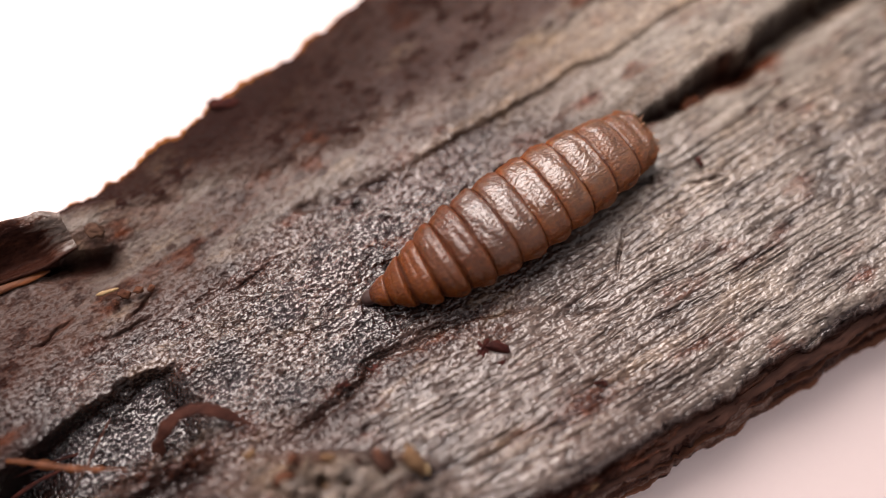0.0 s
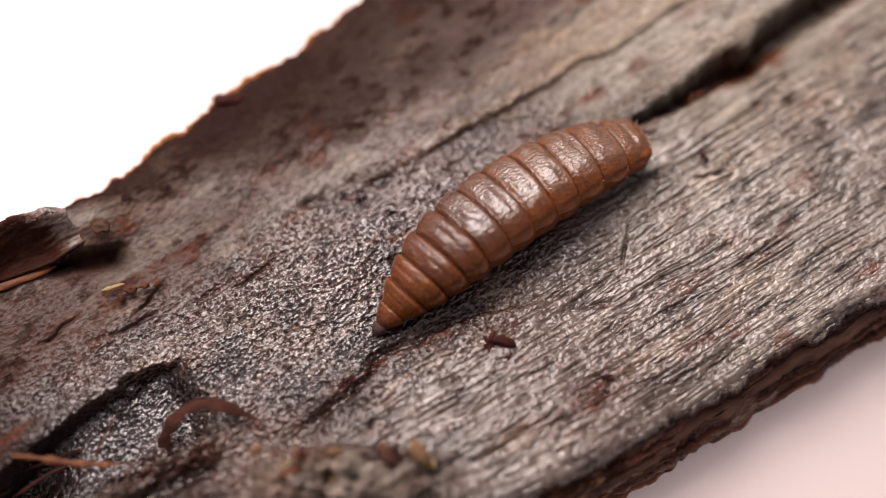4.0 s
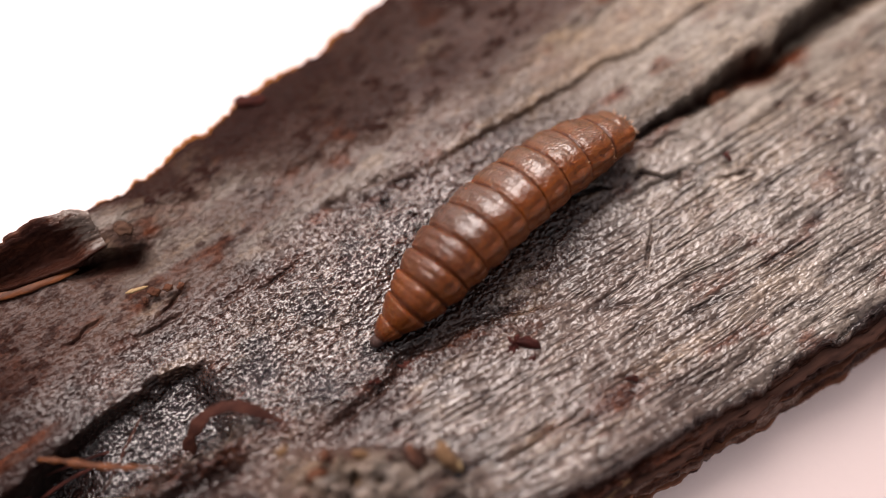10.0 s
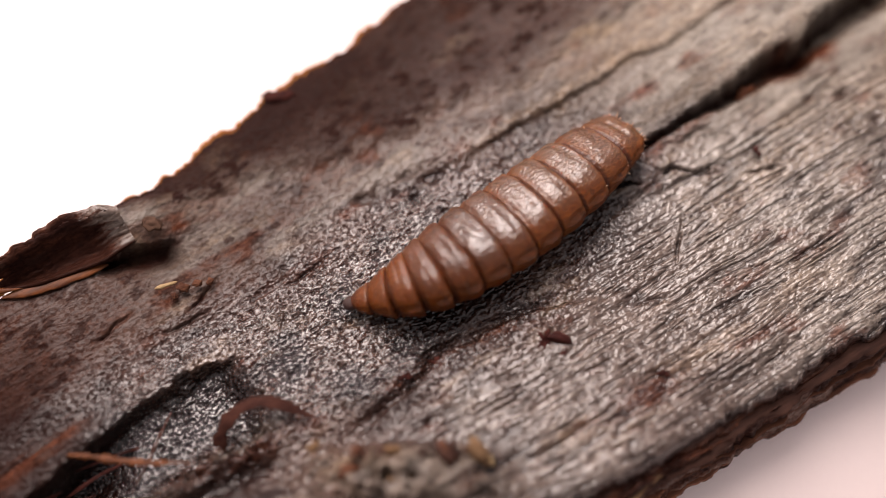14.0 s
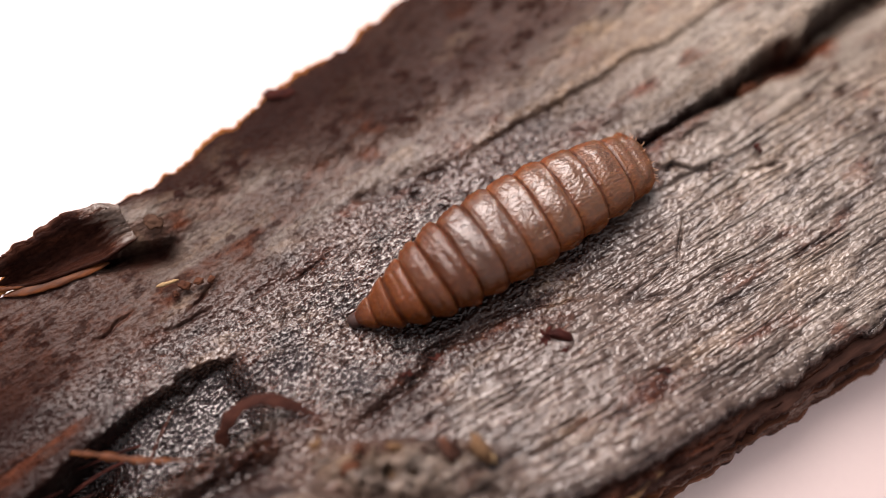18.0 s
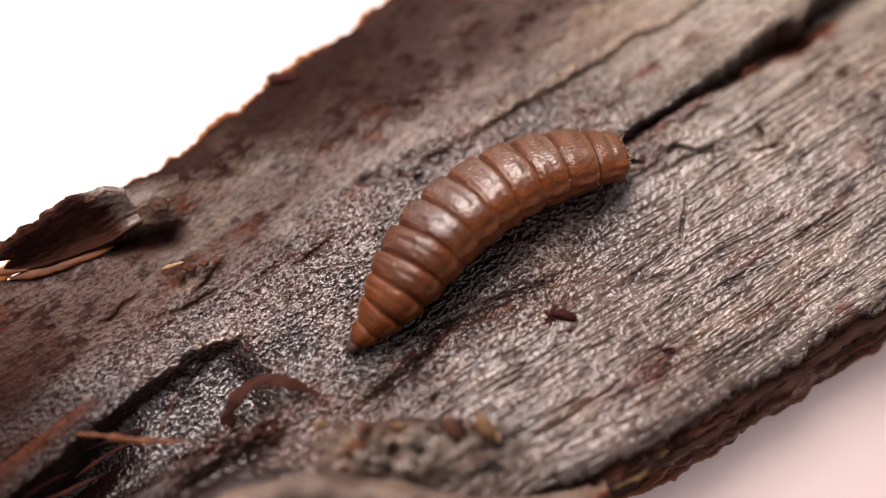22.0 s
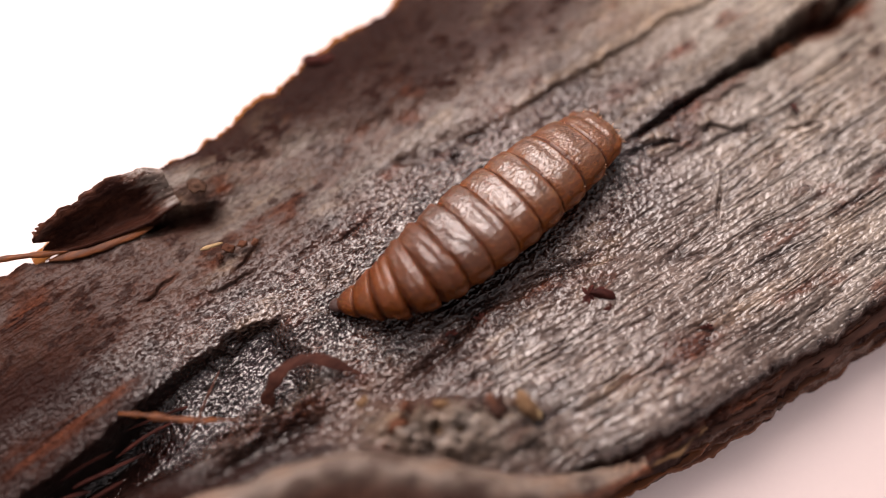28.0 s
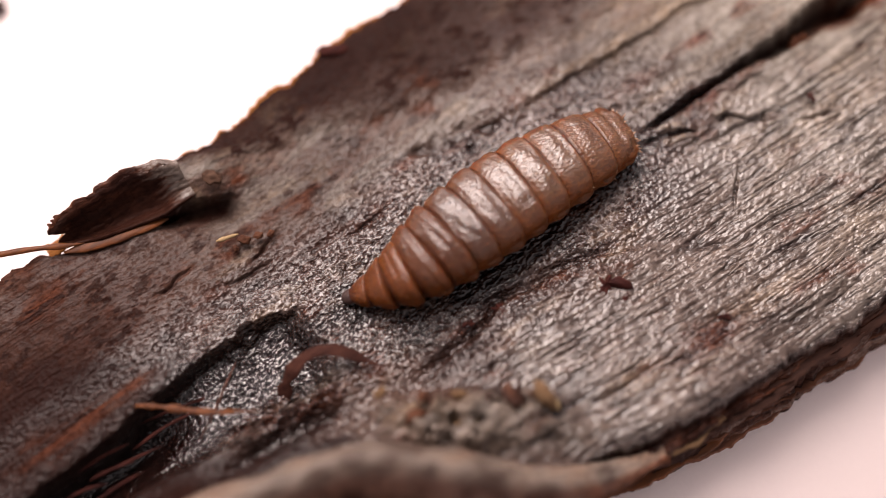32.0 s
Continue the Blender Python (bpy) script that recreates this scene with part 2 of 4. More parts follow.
def hash2(ix, iy, seed):
    h = (ix.astype(np.int64) * 374761393 + iy.astype(np.int64) * 668265263 + seed * 1442695041) & 0x7FFFFFFF
    h = ((h ^ (h >> 13)) * 1274126177) & 0x7FFFFFFF
    return ((h ^ (h >> 16)) & 0xFFFFFF) / float(0xFFFFFF)


def vnoise(x, y, seed):
    """Smooth value noise, -1 to 1."""
    ix, iy = np.floor(x), np.floor(y)
    fx, fy = x - ix, y - iy
    fx, fy = fx * fx * fx * (fx * (fx * 6 - 15) + 10), fy * fy * fy * (fy * (fy * 6 - 15) + 10)
    a, b = hash2(ix, iy, seed), hash2(ix + 1, iy, seed)
    c, d = hash2(ix, iy + 1, seed), hash2(ix + 1, iy + 1, seed)
    return 2 * ((a + (b - a) * fx) * (1 - fy) + (c + (d - c) * fx) * fy) - 1


def fbm(x, y, seed, octaves=4, gain=0.5):
    total, amp = 0, 1.0
    for k in range(octaves):
        total = total + amp * vnoise(x * 2 ** k + 17.3 * k, y * 2 ** k - 9.1 * k, seed + k)
        amp *= gain
    return total


def step(lo, hi, x):
    s = np.clip((x - lo) / (hi - lo), 0, 1)
    return s * s * (3 - 2 * s)


def bell(x, width):
    return np.exp(-(x / width) ** 2)


# ---- bark strip: u runs along the grain, v across it, both in mm ----
GRAIN = 33.0
PAPER_Z = -5.3


def upper_edge(u):
    v = np.interp(u, [-60, -30, -24, -21, -18, -14.4, -11, -8, -3.7, 2.4, 7, 20, 60], [6.2, 8.9, 10.5, 10.6, 10.7, 11.2, 11.0, 11.3, 12.3, 12.7, 13.7, 15.2, 16.6])
    return v + 0.18 * fbm(u * 0.9, u * 0, 5, 4) + 0.05 * fbm(u * 3.1, u * 0 + 4, 6, 3)


def lower_edge(u):
    v = np.interp(u, [-60, -20, -8, -3.6, -0.6, 3, 6.5, 10.6, 14, 19.6, 30, 60], [-12.2, -13.8, -14.55, -15.0, -15.5, -15.95, -16.25, -16.15, -16.1, -16.15, -16.7, -18.0])
    return v + 0.16 * fbm(u * 0.5, u * 0 + 9, 15, 3) + 0.06 * fbm(u * 3.3, u * 0 + 2, 16, 3)


def relief(u, v):
    """Height of the bark's upper face and its colour masks."""
    wob = 0.35 * fbm(u * 0.45, v * 0.6, 21, 4)
    fine = 0.5 + 0.5 * fbm(u * 0.25, v * 0.25, 23, 3)
    # plates and ledges along the grain
    crack = np.interp(u, [-60, 5, 8, 12.6, 18.2, 19.9, 22.1, 23.0, 26.4, 60], [2.0, -0.9, -1.0, -0.8, -0.8, -0.5, -0.92, -0.45, -0.07, 1.0]) + wob * 0.25 + 0.07 * fbm(u * 2.0, v * 0.3, 24, 3)
    seam = np.interp(u, [-60, -12, 0, 4, 8, 12, 14.4, 16.2, 28, 60], [6.5, 4.6, 3.8, 3.6, 3.7, 3.4, 3.65, 3.0, 3.0, 4.0]) + wob * 0.3
    band = np.interp(u, [-60, -13.4, -10.5, -5.9, -2.6, 2, 6.9, 12, 16.5, 60], [11.5, 10.9, 9.2, 8.7, 7.5, 6.9, 6.0, 5.8, 6.2, 9]) + wob * 1.2
    plate = np.interp(u, [-60, -22, -10, -4.8, -3.7, -0.7, 2.4, 6, 12, 60], [-3.5, -4.5, -6.1, -5.7, -5.1, -5.4, -6.0, -6.6, -8.0, -10]) + wob
    rim = np.interp(u, [-60, -28, -20, -15, -12.5, 60], [0.5, -0.2, 0.3, 0.85, 0.6, 0]) + wob * 0.9
    z = 0.25 * fbm(u * 0.06, v * 0.12, 31, 3) - 0.008 * np.clip(-16.5 - u, 0, 30) ** 2
    right = step(5, 13, u)
    z = z + (0.3 + 1.3 * step(13, 22, u)) * step(-0.1, 0.12, v - crack) * step(8, 11, u)
    z = z - (0.6 + 0.5 * step(14, 22, u)) * bell(v - crack + 0.2 + 0.25 * step(14, 22, u), 0.14 + 0.4 * step(13, 22, u)) * step(7.5, 10, u)
    z = z + 0.2 * step(-0.15, 0.2, v - seam) * step(-1, 6, u) - 0.14 * bell(v - seam + 0.15, 0.13) * step(2, 7, u) * step(20, 15, u)
    z = z + 0.25 * step(-0.6, 0.6, v - band)
    z = z + 0.35 * step(0.15, -0.2, v - plate) * step(-10, -3, u) * step(8, 2, u)
    z = z - 0.45 * bell(v - plate - 0.2, 0.35) * step(-12, -6, u) * step(5, -1, u)
    # torn hollow at the wet end
    hollow = step(0.15, -0.25, v - rim) * step(-11.5, -13.5, u + 0.5 * wob) * step(-4.6, -3.2, v + (u + 14) * 0.10)
    deep = step(-18, -23, u) * 2.4 * bell(v + 0.6, 1.5)
    z = z - (1.1 + deep) * hollow
    z = z + 0.35 * bell(v - rim - 0.5, 0.9) * step(-11, -16, u)
    # raised torn lump and rolled strip in the foreground
    lump = step(0, 1, 1.25 - np.hypot((u + 8.6) / 4.6, (v + 9.6 + (u + 8.6) * 0.55) / 2.3) + 0.25 * wob)
    pocks = np.clip(vnoise(u * 1.1, v * 1.3, 44) - 0.25, 0, 1) + np.clip(vnoise(u * 2.1, v * 2.3, 45) - 0.35, 0, 1)
    z = z + 1.9 * lump * (1 + 0.3 * fbm(u * 1.1, v * 1.1, 41, 4) - 0.7 * pocks)
    spine = np.interp(u, [-60, -26, -22, -18, -15, -11.6, -8.7, -6.1, -4.5, 0], [-6, -5.6, -5.4, -6.2, -7.2, -9.2, -11.9, -14.4, -16.3, -19])
    roll = bell(v - spine, 1.35) * step(-34, -20, u) * step(-2.5, -6, u)
    z = z + 1.0 * roll + 0.6 * step(0.5, -2.5, v - spine) * step(-3, -8, u)
    mid = step(1.2, -0.8, v - plate + 1.5) * step(-22, -16, u) * step(-4, -9, u)
    z = z + 0.5 * mid * (1 - roll)
    # hump and hollow beside the curled flap
    hump = bell(np.hypot((u + 12.4) / 2.7, (v - 9.7 + 0.2 * (u + 12.4)) / 1.2) + 0.3 * wob, 1.0)
    drop = 8.5 - 0.42 * (u + 13.1) + 0.5 * wob + 0.06 * fbm(u * 2.2, v * 0.4, 42, 3) - v
    nook = step(-0.05, 0.12, drop) * bell(np.clip(drop - 0.3, 0, 9), 0.95) * step(-16.4, -15.0, u) * step(-10.9, -12.3, u + 0.6 * wob)
    z = z + 0.8 * hump * (1 - step(-0.05, 0.12, drop) * step(-10.9, -12.0, u)) - 1.1 * nook
    bed = step(0.0, 0.5, v - np.interp(u, [-21, -18.3, -15, -13], [10.0, 9.15, 8.6, 8.6])) * step(-13.3, -14.6, u) * step(-21.6, -20.4, u)
    z = z - 1.6 * bed
    fray = bell(v + 3.55 + 0.05 * (u + 16) - 0.9 * wob, 0.85) * step(-20.5, -17, u) * step(-10.5, -13.5, u)
    z = z + fray * (0.55 + 0.5 * fbm(u * 0.9, v * 1.6, 43, 4, 0.6))
    under_ridge = bell(v + 5.0 - 0.5 * wob, 0.5) * step(-21, -18.5, u) * step(-12, -14.5, u)
    z = z - 0.6 * under_ridge
    # side crack below the main one, with lifted ragged lips, and short cracks round it
    jig = 0.4 * wob + 0.12 * fbm(u * 1.6, v * 0.2, 46, 3)
    side = v - np.interp(u, [7.5, 9.4, 11.2, 12.6, 13.4, 15.2], [-1.8, -2.2, -2.8, -2.95, -3.9, -4.3]) - jig
    span = step(7.0, 8.6, u) * step(15.9, 14.6, u)
    slit = 1.2 * bell(side, 0.12) * span * step(-0.9, -0.2, vnoise(u * 1.1, u * 0, 48))
    for cu, cv, cl, ca in ((12.6, -3.85, 1.7, -0.1), (10.4, -3.2, 1.0, 0.1), (16.5, -5.6, 1.0, -0.2), (14.4, -1.9, 1.1, -0.15), (22.6, -4.1, 0.35, 0.3), (-13.0, 3.65, 1.5, -0.02), (-11.6, 4.5, 1.0, 0.3), (-6.5, 2.6, 1.3, 0.1), (-16.5, 5.2, 1.2, 0.1)):
        slit = slit + 0.75 * bell((u - cu) / cl, 1.0) * bell(v - cv - ca * (u - cu) - jig, 0.1)
    slit = slit + 0.8 * bell(((u - 10.2) * 0.66 + (v + 6.5) * 0.75) / 1.1, 1.0) * bell((u - 10.2) * 0.75 - (v + 6.5) * 0.66 - 0.6 * jig, 0.09)
    lips = bell(np.abs(side) - 0.36, 0.2) * span * step(-0.2, 0.3, vnoise(u * 1.3, v * 0.6, 47))
    for pu, pv, pr in ((-1.3, 4.4, 0.4), (-0.4, 3.85, 0.34), (0.4, 3.2, 0.45), (1.4, 3.7, 0.3), (2.0, 3.5, 0.35), (0.5, 4.4, 0.25), (-2.1, 4.6, 0.25)):
        slit = slit + 0.9 * bell(np.hypot((u - pu) * 0.8, v - pv) + 0.7 * jig, pr)
    z = z - 0.28 * np.clip(slit, 0, 1.2) + 0.12 * lips
    # edges sink, rims lift
    top, bot = upper_edge(u), lower_edge(u)
    z = z - 0.2 * bell(top - v, 0.4) - 0.5 * bell(v - bot, 0.5)
    away = v - bot
    lip = 0.55 + 0.22 * vnoise(u * 0.45, u * 0, 77) + 0.12 * vnoise(u * 1.7, u * 0, 78) + 0.06 * vnoise(u * 5.3, u * 0, 79)
    wall = step(0.12, -0.12, away - lip)
    under = 0.2 + 0.15 * vnoise(u * 0.4, u * 0 + 3, 83) + 0.08 * vnoise(u * 2.1, u * 0 + 3, 84)
    gap = bell(away - under, 0.09) * step(-0.4, 0.1, vnoise(u * 0.13, u * 0, 85))
    strata = fbm(u * 0.35, v * 4.5, 86, 4, 0.65)
    z = z - wall * (0.55 + 0.45 * np.clip(lip - away, 0, 2) - 0.22 * strata) - 0.4 * wall * gap
    z = z - 0.2 * bell(away - lip - 0.1, 0.5)
    # surface: crinkled skin, and fibres in the lower plate
    fibrous = step(2.0, -1.5, v - plate - np.interp(u, [-60, 2, 10, 18, 60], [-3, -2, 4, 6.5, 8]) + 2.0 * wob)
    fibrous = np.clip(fibrous + 0.3 * step(-15.5, -22.5, u + wob) * step(0.5, 2, v), 0, 1)
    soft = np.clip(step(-0.3, 2.0, v - seam) + step(-4, -9, u) * step(2.0, 5.0, v) + step(14, 20, u) * step(-6, -2, v), 0, 1)
    crinkle = fbm(u * 1.3, v * 2.0, 51, 3, 0.6)
    ridge = 1 - np.abs(fbm(u * 1.5 + wob, v * 2.2, 55, 3, 0.6))
    worm = np.abs(vnoise(u * 3.4 + 0.8 * crinkle, v * 4.2 + wob, 57)) ** 0.8 + 0.6 * np.abs(vnoise(u * 6.2 + crinkle, v * 7.4, 58)) ** 0.8
    lines = fbm(u * 0.16 + 0.3 * wob, v * 2.6, 61, 3, 0.6)
    vw = v + 0.16 * fbm(u * 0.22, v * 0.4, 62, 2) + 0.03 * fbm(u * 1.4, v * 0.8, 60, 2)
    thread = 0.7 * np.abs(vnoise(u * 0.7 + 0.5 * crinkle, vw * 5.2, 63)) ** 0.8 + 0.4 * np.abs(vnoise(u * 3.2, vw * 6.8 + 0.2 * crinkle, 64)) ** 0.8
    groove = bell(vnoise(u * 0.2, vw * 2.6, 65), 0.14) * step(-0.55, 0.1, vnoise(u * 0.45, vw * 1.3, 66)) + 0.75 * bell(vnoise(u * 0.3, vw * 4.6, 68), 0.2) * step(-0.4, 0.25, vnoise(u * 0.7, vw * 1.1, 69))
    groove = groove + 0.5 * bell(vnoise(u * 1.9, vw * 1.6, 70), 0.07) * step(0.1, 0.5, vnoise(u * 0.8, vw * 1.4, 72))
    furrow = bell(vnoise(u * 0.11, (vw - bot) * 0.9, 74), 0.09) * step(3.6, 1.4, away) * step(-0.5, 0.0, vnoise(u * 0.25, vw * 0.8, 75))
    nick = np.clip(fbm(u * 0.4, v * 3.2, 67, 2) - 0.5, 0, 1)
    z = z + (1 - fibrous) * (0.03 * crinkle + 0.03 * (ridge - 0.6) + 0.045 * (worm - 0.5)) * (1 - 0.5 * soft)
    z = z + fibrous * (0.018 * lines + 0.010 * crinkle + 0.014 * (thread - 0.4) + 0.016 * (worm - 0.5) - 0.05 * nick - 0.10 * groove - 0.34 * furrow)
    pits = np.clip(vnoise(u * 0.9, v * 1.4, 71) - 0.55, 0, 1)
    z = z - 0.3 * pits * (0.4 + fine) * (1 - 0.8 * soft) * step(-14, -9, u)
    # stains, and shade of cracks, recesses and the far end put into the rot colour
    wet = 0.55 + 0.45 * step(6, 1, np.abs(v + 1 + wob)) * step(16, 4, u) + hollow + 0.1 * fibrous - 0.3 * step(12, 22, u) * step(-8, -3, v)
    # nook, flap bed and far end get their shade from this colour
    rot_shade = 0.85 * hollow + 0.6 * nook + 0.5 * bed + 0.5 * step(-12, -25, u + 1.5 * wob + 0.4 * v) * step(7, 2.5, v + 2 * wob) * (0.75 + 0.5 * fine) + 0.2 * step(4.2, 0.5, np.abs(v + 2.2 + 2 * wob)) * step(6, 0, u)
    dim = step(-0.5, 1.2, v - band)
    rot_shade = rot_shade + 0.62 * dim * (0.6 + 0.7 * fine) * step(22, 10, u)
    rot_shade = rot_shade + 0.5 * step(-14.5, -24.5, u + 1.5 * wob) * step(9.5, 6, v) + 1.0 * step(-12, -18, u + 0.8 * wob) * step(-1.5, -4, v - rim) + 0.2 * step(-15, -23, u + 1.5 * wob) * step(2, 4, v)
    wet = wet - 0.25 * step(-15, -26, u + 1.5 * wob) * (1 - hollow) - 0.8 * step(-19, -22.5, u + wob) * hollow - 0.3 * dim - 0.4 * soft
    pale = 0.34 * fibrous * (0.75 + 0.6 * fine) * step(-9, -3, u) + 0.6 * step(8, 18, u) * step(6, 2, v - crack) + 0.2 * (1 - step(-0.5, 1.5, v - band)) * (1 - step(-1, 1, seam - v) * (1 - right)) + 1.3 * lump + 1.6 * fray
    smear = bell(np.hypot((u - 4.2) / 1.9, (v + 12.4) / 0.6) + 0.6 * wob, 1.0)
    rot_shade = rot_shade + 0.3 * smear
    rust = 1.2 * smear + 0.7 * bell(np.hypot((u + 3.7) / 0.7, (v + 5.2) / 0.4), 1.0)
    rust = rust + np.clip(fbm(u * 0.35, v * 0.7, 81, 3) - 0.5, 0, 1) * 1.3 + 0.5 * step(0.5, 0.1, v - bot) + 0.5 * bell(top - v, 0.35)
    # gap, lip bevel, grooves and furrows are shaded by colour here
    rot_shade = rot_shade + wall * (0.5 + 0.45 * strata) + 0.5 * wall * gap + 0.6 * bell(away - lip, 0.3) + 0.55 * fibrous * np.clip(groove + furrow, 0, 1) * (1 - wall)
    rot_shade = rot_shade + 0.75 * np.clip(fbm(u * 0.28, v * 0.55, 88, 4, 0.6) - 0.05, 0, 1) * (1 - soft) * (1 - 0.6 * fibrous)
    # slits and the main crack: inner shade painted dark
    rot_shade = rot_shade + 0.6 * np.clip(slit, 0, 1)
    rot_shade = rot_shade + 0.95 * bell(v - crack + 0.12, 0.2 + 0.12 * step(13, 22, u)) * step(7.5, 10, u)
    rot_shade = rot_shade + 0.25 * step(2, -8, u) * step(9, 5, v) * step(0.0, 2.5, v) + 0.3 * step(0.5, 2.5, v - seam) * step(9, 3, u)
    pale = pale + 0.9 * hump
    pale = pale * (0.35 + 0.65 * step(-14, -4, u))
    pale = pale * (1 - wall) * np.maximum(step(-22, -15, u), np.maximum(fray, lump))
    rust = rust * (1 - wall) + wall * (0.5 + 0.4 * step(0.6, 0.1, away) - 0.35 * strata)
    wet = wet - 0.45 * wall
    streak = step(-18.5, -21, u) * step(-29, -26, u) * bell(v - 1.45 - 0.6 * wob, 0.75) * (0.55 + 0.6 * fbm(u * 0.3, v * 4, 97, 3))
    wet, rot_shade = wet - 0.13 * step(-3, -9, u), rot_shade + 0.1 * step(-3, -9, u) * step(8, 5, v)
    far_end = step(-14.5, -20, u) * (1 - hollow) * step(9.5, 8, v)
    rot_shade = rot_shade * (1 - 0.3 * far_end * step(1.5, 4, v))
    wet = wet + 0.1 * far_end
    corner = step(-15, -22, u + wob) * step(4.4, 1.0, v + 1.2 * wob) * (1 - hollow)
    rot_shade, wet, rust = rot_shade + 0.5 * corner * (0.75 + 0.5 * fbm(u * 0.25, v * 1.6, 127, 3)), wet - 0.42 * corner, rust + 0.3 * corner
    rust = rust + 0.12 * step(-11, -17, u + 1.5 * wob) * step(9, 6, v)
    wet = wet - 0.18 * hollow
    # drier, greyer skin between the two long cracks
    dry = step(6, 12, u) * step(-0.4, 0.8, v - crack) * step(4.5, 2.0, v - seam)
    rot_shade, wet, pale = rot_shade * (1 - 0.35 * dry), wet - 0.3 * dry, pale + 0.3 * dry
    # shade below the frayed ridge and in the lump's pocks, as colour
    rot_shade = np.clip(rot_shade + under_ridge + 0.4 * lump * np.clip(2 * pocks, 0, 1), 0, 1) * (1 - np.clip(0.7 * streak, 0, 0.7)) * (1 - 0.8 * fray)
    wet = wet - 0.5 * np.clip(streak, 0, 1)
    blot = fbm(u * 0.35, v * 0.7, 121, 4, 0.6)
    rust = rust + 0.3 * soft * step(0.1, 0.7, blot) * (1 - dim)
    pale = pale + 0.4 * soft * step(0.0, 0.8, fbm(u * 0.3 + 9, v * 0.6, 123, 4, 0.6)) * (1 - dim) * step(-17, -12, u)
    rot_shade = rot_shade + 0.4 * soft * step(0.35, 0.8, fbm(u * 0.9, v * 1.9, 125, 4, 0.6))
    rust = rust + 0.45 * streak + 0.15 * step(-13.5, -23, u + 1.5 * wob) * (0.6 + 0.5 * fbm(u * 0.5, v * 1.6, 98, 4, 0.6)) * (1 - hollow)
    tan = 0.7 * lips + 0.7 * bell(v - seam - 0.3, 0.35) * step(2, 5, u) * fine + 0.8 * np.clip(fbm(u * 0.3, v * 0.9, 91, 3) - 0.6, 0, 1) + 0.85 * lump * step(-0.7, 0.4, vnoise(u * 0.9, v * 0.9, 95))
    tan = (tan + 0.2 * roll) * (1 - 0.55 * fibrous) + 0.55 * bell(np.hypot((u + 0.2) / 1.3, (v + 12.0) / 0.4) + 0.5 * wob, 1.0) + 0.6 * bell(np.hypot((u - 7.6) / 2.6, (v + 12.0) / 0.6) + 0.5 * wob, 1.0) + 0.35 * step(9, 15, u) * np.clip(fbm(u * 0.2, v * 0.5, 93, 3) + 0.2, 0, 1)
    return z, {"wet": wet, "pale": pale, "rust": rust, "tan": tan, "fibrous": fibrous, "rot_shade": rot_shade, "soft": soft}


def bark_piece():
    root = new("bark_piece")
    root.matrix_world = pose(0, 0, PAPER_Z * MM, 0, 0, GRAIN)
    tagged(root, "damp dark brown strip of bark with torn ragged edges", "bark")
    us = np.concatenate([np.linspace(-55, -31, 60)[:-1], np.linspace(-31, 31, 1240), np.linspace(31, 55, 60)[1:]])
    s = np.linspace(0, 1, 860)
    u, s = np.meshgrid(us, s, indexing="ij")
    bot, top = lower_edge(u), upper_edge(u)
    # jagged ends of the strip
    v = bot + (top - bot) * s
    u = u + np.sign(u) * 1.5 * fbm(v * 0.4, v * 0, 3, 4) * step(45, 55, np.abs(u))
    z, masks = relief(u, v)
    # skirt: walls down to the paper, layered on the near side
    lo_v, lo_z, hi_v, hi_z = [], [], [], []
    u1 = u[:, :1]
    WALL = 16
    for k in range(WALL):
        d = (k + 1) / WALL
        fall = min(1.0, d / 0.72)
        tuck = max(0.0, (d - 0.72) / 0.28)
        lay = 0.16 * fbm(u1 * 0.3, u1 * 0 + 1.3 * k, 101, 4, 0.6) + 0.09 * vnoise(u1 * 0.1, u1 * 0 + 2.9 * k, 103) + 0.05 * fbm(u1 * 2.6, u1 * 0 + 0.7 * k, 105, 3)
        lo_v.append(v[:, :1] - 0.05 - 0.45 * fall - lay * (1 - tuck) + 5.0 * tuck ** 1.3)
        lo_z.append((z[:, :1] * (1 - fall) + (-4.1 + 0.35 * vnoise(u1 * 0.22, u1 * 0, 107)) * fall) * (1 - tuck ** 2) + PAPER_Z * tuck ** 2)
        hi_v.append(v[:, -1:] + 0.1 - 0.8 * d + 0.15 * lay)
        hi_z.append(z[:, -1:] * (1 - d) + PAPER_Z * d)
    vv = np.concatenate(lo_v[::-1] + [v] + hi_v, 1)
    zz = np.concatenate(lo_z[::-1] + [z] + hi_z, 1)
    uu = np.concatenate([u1] * WALL + [u] + [u[:, -1:]] * WALL, 1)
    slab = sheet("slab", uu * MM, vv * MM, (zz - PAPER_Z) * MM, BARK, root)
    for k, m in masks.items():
        edge = {"rust": 0.6, "wet": 0.0, "pale": 0.0, "tan": 0.0, "fibrous": 0.9, "rot_shade": 0.8, "soft": 0.4}[k]
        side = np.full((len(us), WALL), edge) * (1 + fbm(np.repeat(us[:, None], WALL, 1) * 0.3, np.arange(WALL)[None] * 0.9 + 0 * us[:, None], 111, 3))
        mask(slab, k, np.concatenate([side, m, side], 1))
    return root


bark = bark_piece()


